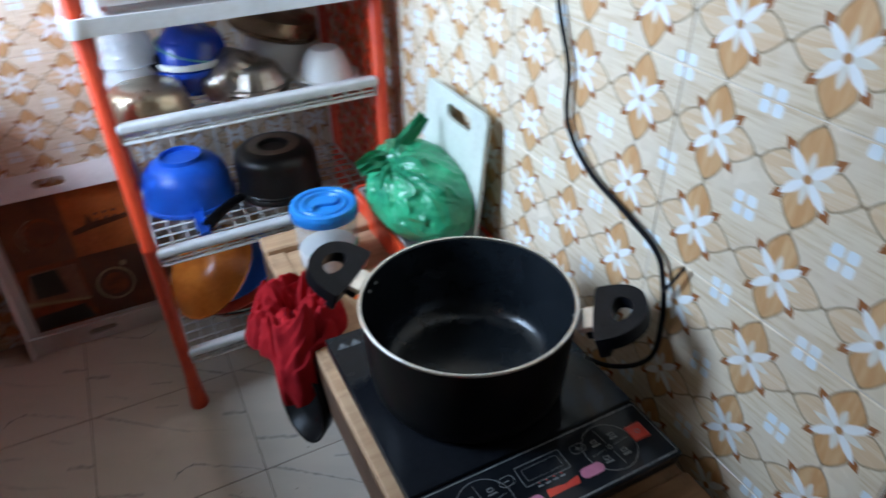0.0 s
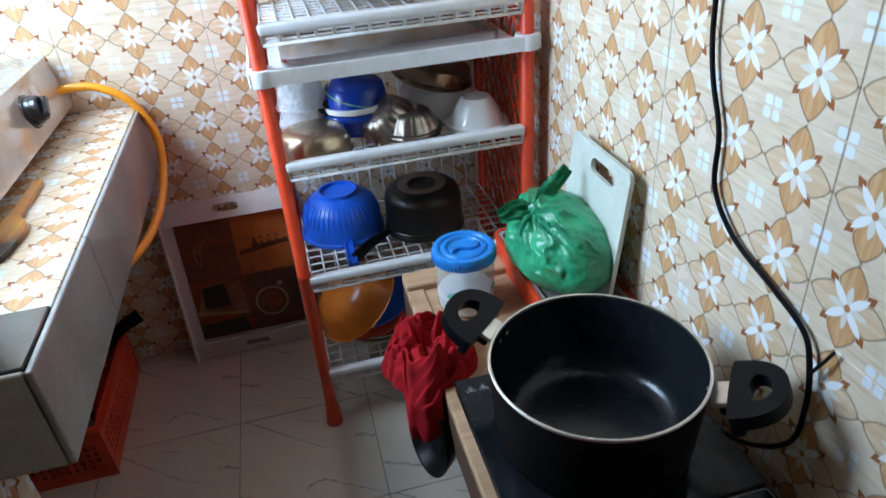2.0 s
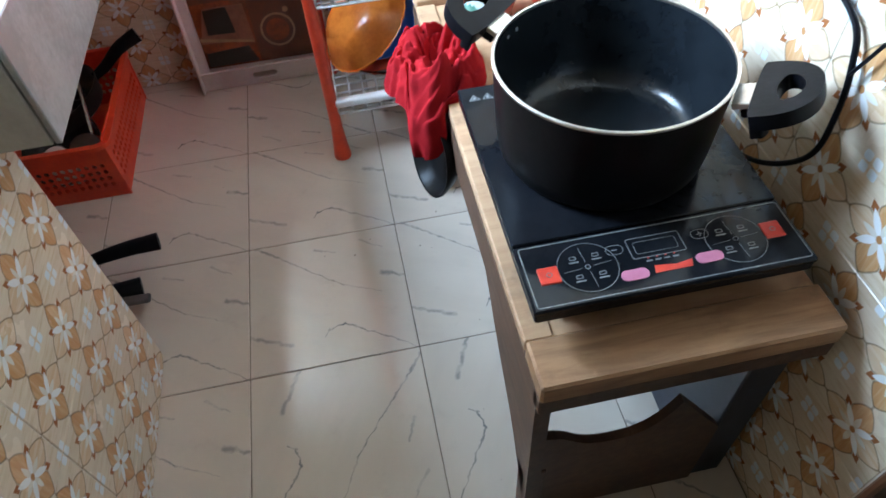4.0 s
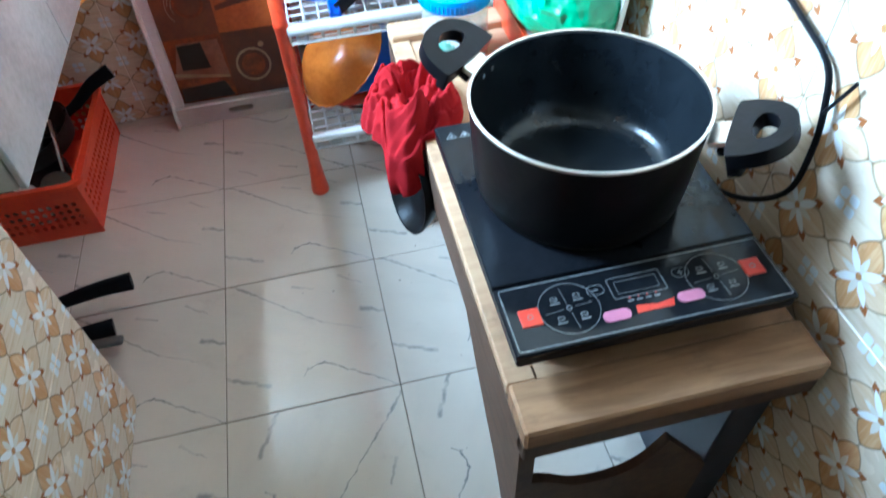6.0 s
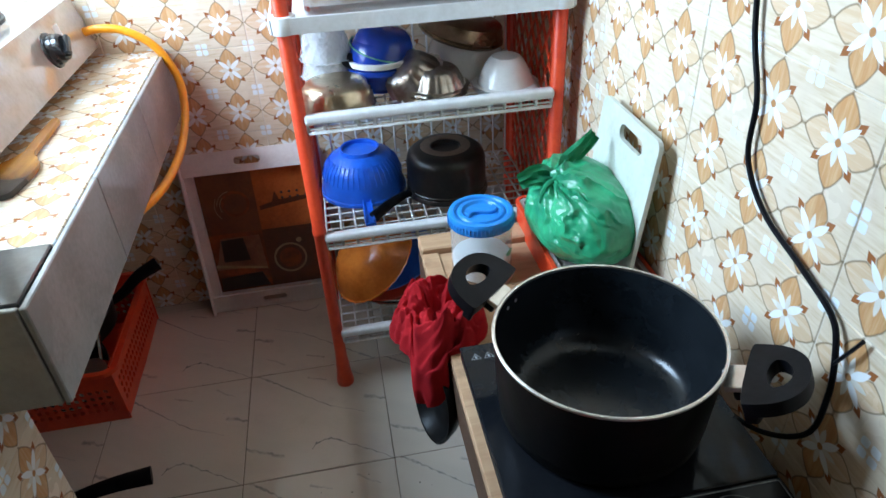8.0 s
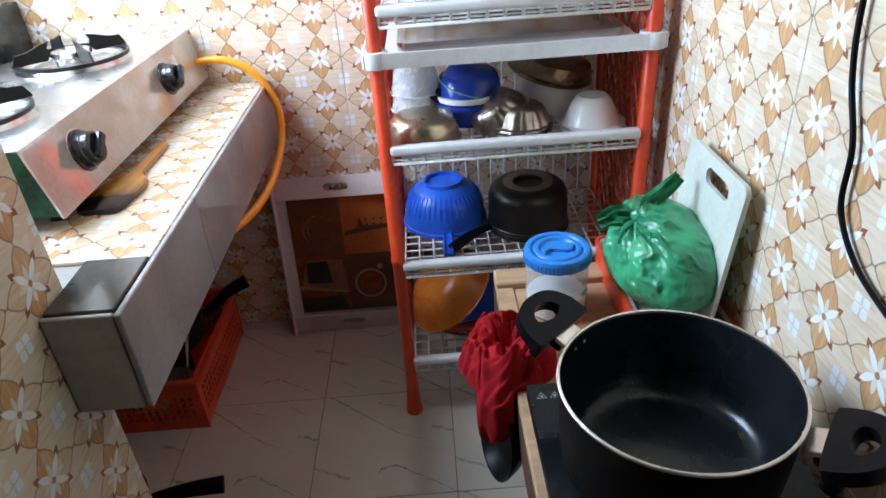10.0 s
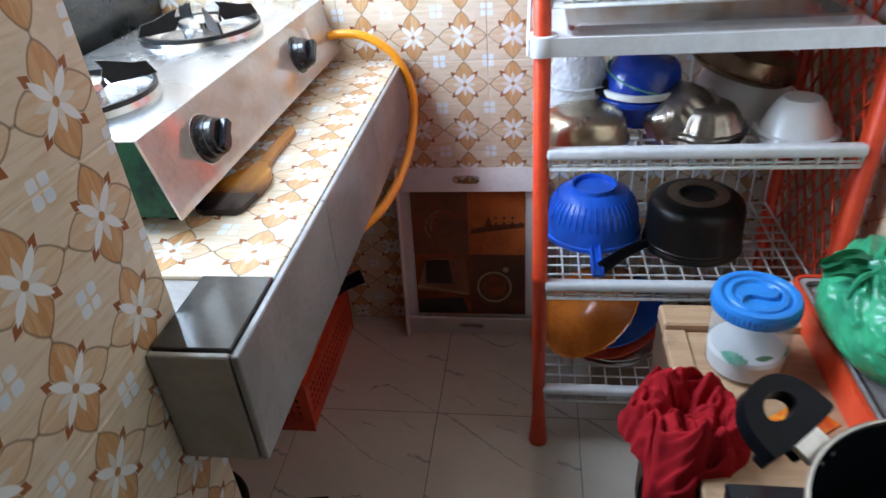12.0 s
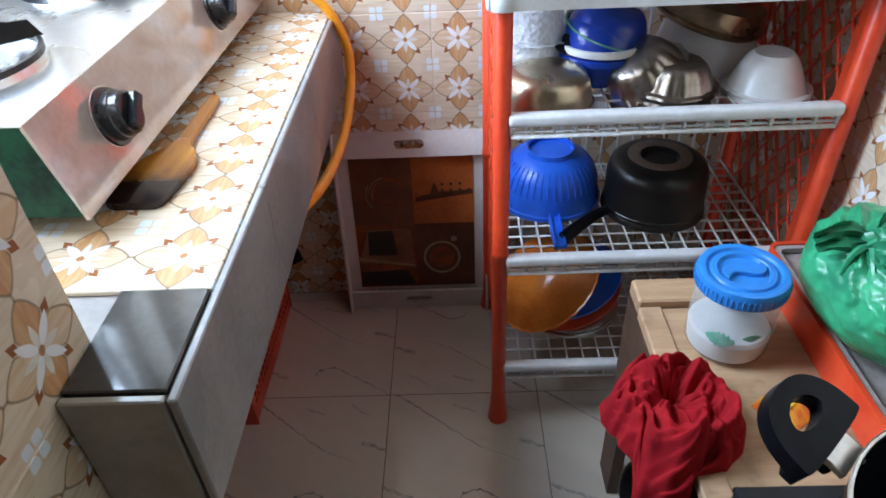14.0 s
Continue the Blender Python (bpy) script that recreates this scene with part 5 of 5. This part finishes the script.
# ---- gas stove on the slab ----
ST = SLAB + 0.006
stove = thing("gas_stove", "two-burner stainless steel gas stove on the slab", "stove", (-0.938, -0.700, ST), rz=-1.4)
SL, SD = 0.690, 0.315


def along(outline, y0, y1, bevel=0.0):
    return prism(outline, 0, y1 - y0, m=Matrix(((1, 0, 0, 0), (0, 0, -1, y1), (0, 1, 0, 0), (0, 0, 0, 1))), bevel=bevel)


part("body", along([(-0.004, 0.024), (-0.028, 0.121), (-SD, 0.121), (-SD, 0.024)], 0.003, SL - 0.003), GREEN_FILM, stove, "dark green filmed stove sides")
part("front_panel", along([(0.0, 0.022), (-0.025, 0.124), (-0.0285, 0.1212), (-0.0035, 0.022)], 0.0, SL), STOVE_FRONT, stove, "leaning steel front panel")
part("top_plate", box(-SD, -0.0255, 0.0, SL, 0.1212, 0.1245, 0.001), STOVE_STEEL, stove, "shiny scuffed steel top")
for fx in (-0.04, -SD + 0.04):
    for fy in (0.05, SL - 0.05):
        part("foot", lathe([(0, 0), (0.012, 0), (0.010, 0.0245), (0, 0.0245)], 14, m=Matrix.Translation((fx, fy, 0))), BLACK_PLASTIC, stove)
tilt_m = pose(0, 0, 0, 0, 76, 0)
for ky in (0.120, 0.488):
    m = Matrix.Translation((-0.0135, ky, 0.074)) @ tilt_m
    k = part("knob", lathe([(0.0, 0.026), (0.021, 0.026), (0.0235, 0.024), (0.0245, 0.016), (0.0265, 0.015), (0.0275, 0.006), (0.0315, 0.005), (0.0325, 0.0), (0.0, 0.0)], 32, m=m), GLOSS_BLACK, stove, "black stove knob", smooth=True)
    part("grip", moved(box(-0.007, 0.007, -0.022, 0.022, 0.024, 0.036, 0.003), m @ pose(0, 0, 0, 0, 0, 35)), GLOSS_BLACK, k)
    part("bezel", lathe([(0.0325, 0.0), (0.0338, 0.0), (0.0338, 0.0014), (0.0325, 0.0018)], 32, m=m), STEEL, k, "thin metal ring")
part("badge", moved(box(-0.011, 0.011, -0.012, 0.012, 0.0, 0.002, 0.0008), Matrix.Translation((-0.018, 0.555, 0.092)) @ tilt_m), WHITE_PLASTIC, stove, "small pale badge")
for bx, by, rr in ((-0.165, 0.46, 0.100), (-0.178, 0.13, 0.098)):
    bowl = part("drip_bowl", lathe([(rr - 0.03, 0.1248), (rr - 0.026, 0.1275), (rr - 0.008, 0.130), (rr, 0.132), (rr + 0.003, 0.1245)], 48, m=Matrix.Translation((bx, by, 0))), STEEL, stove, "shiny steel ring", smooth=True)
    part("burner", lathe([(0.0, 0.152), (0.018, 0.152), (0.034, 0.148), (0.036, 0.140), (0.030, 0.136), (0.03, 0.1245)], 36, m=Matrix.Translation((bx, by, 0)), wave=lambda a, r, z: 1 + 0.03 * math.cos(24 * a)), STEEL, stove, "aluminium burner head", smooth=True)
    part("pan_ring", lathe([(rr - 0.004, 0.1325), (rr + 0.001, 0.1325), (rr + 0.001, 0.139), (rr - 0.004, 0.139), (rr - 0.004, 0.1325)], 48, m=Matrix.Translation((bx, by, 0))), BLACK_IRON, stove, "black iron ring")
    for k in range(4):
        a = radians(45 + 90 * k)
        fin = [(0.0, 0.0), (0.062, 0.0), (0.070, 0.012), (0.066, 0.022), (0.072, 0.033), (0.058, 0.030), (0.030, 0.021), (0.010, 0.019)]
        m = Matrix.Translation((bx, by, 0.138)) @ pose(0, 0, 0, 0, 0, math.degrees(a)) @ Matrix.Translation((rr + 0.005, 0, 0)) @ pose(0, 0, 0, 90, 0, 180)
        part("pan_support", prism([(p, q) for p, q in fin], -0.002, 0.002, m=m), BLACK_IRON, stove, "black iron fin")

# yellow gas hose
hose = thing("gas_hose", "orange-yellow rubber gas hose from the stove to below the slab", "hose", (-0.93, -0.04, 0.73))
o = Vector((-0.93, -0.04, 0.73))
hp_ = [(-0.945, -0.035, 0.735), (-0.90, -0.040, 0.742), (-0.85, -0.043, 0.733), (-0.80, -0.046, 0.695), (-0.772, -0.052, 0.63), (-0.768, -0.085, 0.572), (-0.770, -0.17, 0.535), (-0.778, -0.28, 0.520), (-0.80, -0.39, 0.518), (-0.86, -0.48, 0.512), (-0.95, -0.52, 0.50)]
part("tube", tube([p - o for p in glide(hp_, 10)], 0.0085, 14), HOSE, hose, smooth=True)

# wooden spatula on the slab
spat = thing("wooden_spatula", "glossy brown wooden spatula with a blackened end on the slab", "spatula", (-0.905, -0.62, ST))
part("handle", prism([(-0.0125, 0.1105), (0.0055, 0.1105), (0.006, 0.20), (0.006, 0.232), (0.0, 0.240), (-0.008, 0.238), (-0.011, 0.20)], 0.001, 0.010, bevel=0.002), SPATULA, spat)
right = glide([(0.018, -0.012, 0), (0.023, 0.02, 0), (0.025, 0.052, 0), (0.019, 0.078, 0), (0.009, 0.094, 0), (0.0055, 0.110, 0)], 4)
left = glide([(-0.0125, 0.110, 0), (-0.018, 0.094, 0), (-0.030, 0.078, 0), (-0.042, 0.055, 0), (-0.048, 0.02, 0), (-0.050, -0.012, 0)], 4)
tip = [(-0.046, -0.026), (-0.036, -0.032), (0.008, -0.032), (0.015, -0.026)]
part("paddle", prism([(p.x, p.y) for p in right + left] + tip, 0.001, 0.0095), SPATULA, spat, "flat paddle burnt black at its end")

# ---- under the slab: basket and pans ----
BX0, BX1, BY0, BY1, BH = -1.20, -0.985, -0.40, -0.045, 0.145
bas = thing("storage_basket", "red perforated plastic basket full of pans under the slab", "basket", ((BX0 + BX1) / 2, (BY0 + BY1) / 2, 0))
w, d = BX1 - BX0, BY1 - BY0


def basket_side(length, height, lean_m):
    """A plate with rows of round-cornered holes, between solid strips."""
    bm = bmesh.new()
    nx, nz = max(4, int(length / 0.019)), 4
    mx, z0, z1 = 0.018, 0.028, height - 0.045
    sx, sz = (length - 2 * mx) / nx, (z1 - z0) / nz
    box(-length / 2, length / 2, -0.0015, 0.0015, 0, z0, 0, bm)
    box(-length / 2, length / 2, -0.0015, 0.0015, z1, height, 0, bm)
    box(-length / 2, -length / 2 + mx, -0.0015, 0.0015, z0, z1, 0, bm)
    box(length / 2 - mx, length / 2, -0.0015, 0.0015, z0, z1, 0, bm)
    for i in range(nx):
        for k in range(nz):
            cx, cz = -length / 2 + mx + (i + 0.5) * sx, z0 + (k + 0.5) * sz
            o_ = round_rect(sx, sz, 0.0001, 1, cx, cz)
            i_ = round_rect(sx * 0.62, sz * 0.66, 0.003, 1, cx, cz)
            t_ = ring_plate(o_, i_, -0.0015, 0.0015)
            bmesh.ops.transform(t_, matrix=Matrix.Rotation(math.pi / 2, 4, "X"), verts=t_.verts)
            merge(t_, bm)
    return moved(bm, lean_m)


part("side", basket_side(w, BH, pose(0, -d / 2 + 0.004, 0, 2.5, 0, 0)), RED_PLASTIC, bas)
part("side", basket_side(w, BH, pose(0, d / 2 - 0.004, 0, -2.5, 0, 0)), RED_PLASTIC, bas)
part("side", basket_side(d, BH, pose(w / 2 - 0.004, 0, 0, 0, 2.5, 90 - 0) @ pose(0, 0, 0, 0, 0, 0)), RED_PLASTIC, bas)
part("side", basket_side(d, BH, pose(-w / 2 + 0.004, 0, 0, 0, -2.5, 90)), RED_PLASTIC, bas)
part("bottom", box(-w / 2 + 0.004, w / 2 - 0.004, -d / 2 + 0.004, d / 2 - 0.004, 0.0, 0.004), RED_PLASTIC, bas)
part("rim", ring_plate(round_rect(w + 0.022, d + 0.022, 0.03), round_rect(w - 0.002, d - 0.002, 0.022), BH - 0.008, BH + 0.002), RED_PLASTIC, bas, "thick red rim")


def frying_pan(x, y, z, r, turn, tilt, label, length=0.15, mat=None, rise=0.03):
    p = thing("frying_pan", label, "pan", (x, y, z), rx=tilt[0], ry=tilt[1], rz=turn, group="pans under the slab")
    part("bowl", lathe([(0.0, 0.0), (r * 0.75, 0.0), (r * 0.85, 0.006), (r, 0.045), (r + 0.003, 0.046), (r + 0.003, 0.042), (r * 0.87, 0.001), (r * 0.76, -0.004), (0.0, -0.004)], 40), mat or BLACK_IRON, p, smooth=True)
    part("handle", tube(glide([(r - 0.004, 0, 0.034), (r + 0.03, 0, 0.04), (r + length * 0.6, 0, 0.036 + rise * 0.7), (r + length, 0, 0.03 + rise)], 6), lambda t: 0.010 + 0.007 * t, 12, flat=0.6), BLACK_PLASTIC, p, "black plastic handle", smooth=True)
    return p


frying_pan(-1.095, -0.20, 0.105, 0.09, 20, (0, -16), "black frying pan in the red basket, handle over the rim", 0.13)
frying_pan(-1.10, -0.30, 0.06, 0.085, 60, (10, -30), "black pan lying in the red basket", 0.05)
upturned_bowl("steel_bowl", "stainless steel bowl in the red basket", -1.05, -0.335, 0.06, 0.05, 0.06, 0.03, STEEL, tilt=(20, 10))
ob = tagged(part("steel_ladle", tube(glide([(-1.02, -0.37, 0.02), (-1.03, -0.33, 0.10), (-1.035, -0.27, 0.165), (-1.04, -0.235, 0.19)], 6), 0.004, 8), STEEL, smooth=True), "long steel ladle handle in the red basket", "ladle")
upturned_bowl("plastic_bowl", "small white plastic bowl in the red basket", -1.10, -0.36, 0.05, 0.032, 0.07, 0.024, CHINA, tilt=(12, 0))
frying_pan(-1.125, -0.665, 0.032, 0.10, 8, (0, 0), "black frying pan on the floor under the slab", 0.145, rise=0.012)
frying_pan(-1.12, -0.735, 0.0045, 0.085, 10, (0, 0), "smaller black pan on the floor under the slab", 0.115, rise=0.0)
tagged(part("wok_handle", box(-1.03, -0.905, -0.742, -0.722, 0.028, 0.038, 0.003), worn("grey_handle", (0.06, 0.055, 0.05), (0.1, 0.09, 0.08), 0.5)), "flat grey metal handle under the slab", "handle")

# ---- woven mat in the next room ----
mat_ = thing("door_mat", "dark woven floor mat with red and black fringe", "mat", (0.80, -1.52, 0.001))
part("weave", box(-0.34, 0.34, -0.2, 0.19, 0.0, 0.012, 0.004), RED_WEAVE, mat_)
rnd = random.Random(3)
FR = (worn("fringe_red", (0.42, 0.05, 0.03), (0.3, 0.03, 0.02), 0.95), worn("fringe_black", (0.015, 0.014, 0.014), (0.03, 0.028, 0.026), 0.95), worn("fringe_pink", (0.55, 0.25, 0.2), (0.45, 0.2, 0.16), 0.95))
for k in range(68):
    x = -0.335 + 0.01 * k
    part("tassel", tube(glide([(x, 0.185, 0.008), (x + rnd.uniform(-0.01, 0.01), 0.205, 0.024), (x - 0.01 + rnd.uniform(-0.02, 0.02), 0.235, 0.006)], 3), 0.0042, 5), FR[k % 3], mat_)


# ---- tiles of the walls, the slab and the floor, each a piece of its own ----
def tile_mesh(u0, u1, v0, v1, thick, material, gap=0.0006):
    return mesh_of(box(u0 + gap, u1 - gap, v0 + gap, v1 - gap, -thick, 0.0, 0.0012), "tile", material)


def tile_field(parent, to_world, u_joint, v_joint, u_lo, u_hi, v_lo, v_hi, du, dv, material, holes=(), thick=0.006, jitter=0.0, turned=False):
    """Lays tiles in the plane (u, v) between the limits, cut at them; to_world turns a tile's centre into a pose."""
    made = {}
    rnd = random.Random(5)
    i0, i1 = math.floor((u_lo - u_joint) / du), math.ceil((u_hi - u_joint) / du)
    j0, j1 = math.floor((v_lo - v_joint) / dv), math.ceil((v_hi - v_joint) / dv)
    for i in range(i0, i1):
        for j in range(j0, j1):
            cu, cv = u_joint + (i + 0.5) * du, v_joint + (j + 0.5) * dv
            lo_u, hi_u = max(-du / 2, u_lo - cu), min(du / 2, u_hi - cu)
            lo_v, hi_v = max(-dv / 2, v_lo - cv), min(dv / 2, v_hi - cv)
            for a, b, c, d in holes:
                if cu + lo_u < b and cu + hi_u > a and cv + lo_v < d and cv + hi_v > c:
                    if cv + lo_v < c:
                        hi_v = c - cv
                    else:
                        lo_v = hi_v
            if hi_u - lo_u < 0.006 or hi_v - lo_v < 0.006:
                continue
            key = tuple(round(q, 4) for q in (lo_u, hi_u, lo_v, hi_v))
            if key not in made:
                made[key] = tile_mesh(*key, thick, material)
            tilt = pose(0, 0, 0, rnd.uniform(-1, 1) * jitter, rnd.uniform(-1, 1) * jitter, 0)
            whole = turned and key == tuple(round(q, 4) for q in (-du / 2, du / 2, -dv / 2, dv / 2))
            spin = pose(0, 0, 0, 0, 0, rnd.choice((0, 0, 0, 180, -90)) if whole else 0)
            piece("tile", made[key], parent, to_world(cu, cv) @ tilt @ spin)


tile_field(back_wall, lambda u, v: pose(u, 0, v, 90, 0, 0), -0.619, 0.068, LEFT, 0.0, 0.0, 1.468, 0.3, 0.2, TILE, jitter=0.12)
tile_field(right_wall, lambda u, v: pose(0, -u, v, 90, 0, -90), 1.084, 0.068, 0.0, 1.384, 0.0, 1.468, 0.3, 0.2, TILE, jitter=0.12)
tile_field(left_wall, lambda u, v: pose(LEFT, u, v, 90, 0, 90), 0.0, 0.068, -0.844, 0.0, 0.0, 1.468, 0.3, 0.2, TILE, holes=((-0.80, -0.06, 0.888, 2.2),))
tile_field(partition, lambda u, v: pose(-0.883, u, v, 90, 0, 90), -0.845, 0.068, -1.745, -0.845, 0.0, 1.468, 0.3, 0.2, TILE, jitter=0.12)
tile_field(partition, lambda u, v: pose(-u, -0.845, v, 90, 0, 180), 0.883, 0.068, 0.890, -LEFT, 0.68, 1.468, 0.3, 0.2, TILE)
tile_field(slab, lambda u, v: pose(u, v, SLAB + 0.006, 0, 0, 0), -0.792, -0.783, LEFT, -0.8, -0.783, -0.001, 0.3, 0.2, TILE, jitter=0.1, thick=0.006)
tile_field(floor, lambda u, v: pose(u, v, 0, 0, 0, 0), -0.73, -0.33, -1.31, 0.0, -2.13, 0.0, 0.3, 0.3, MARBLE, jitter=0.08, thick=0.006, turned=True)
tile_field(floor, lambda u, v: pose(u, v, 0, 0, 0, 0), -0.73, -0.33, 0.156, 1.4, -2.13, 0.0, 0.3, 0.3, MARBLE, jitter=0.08, thick=0.006, turned=True)
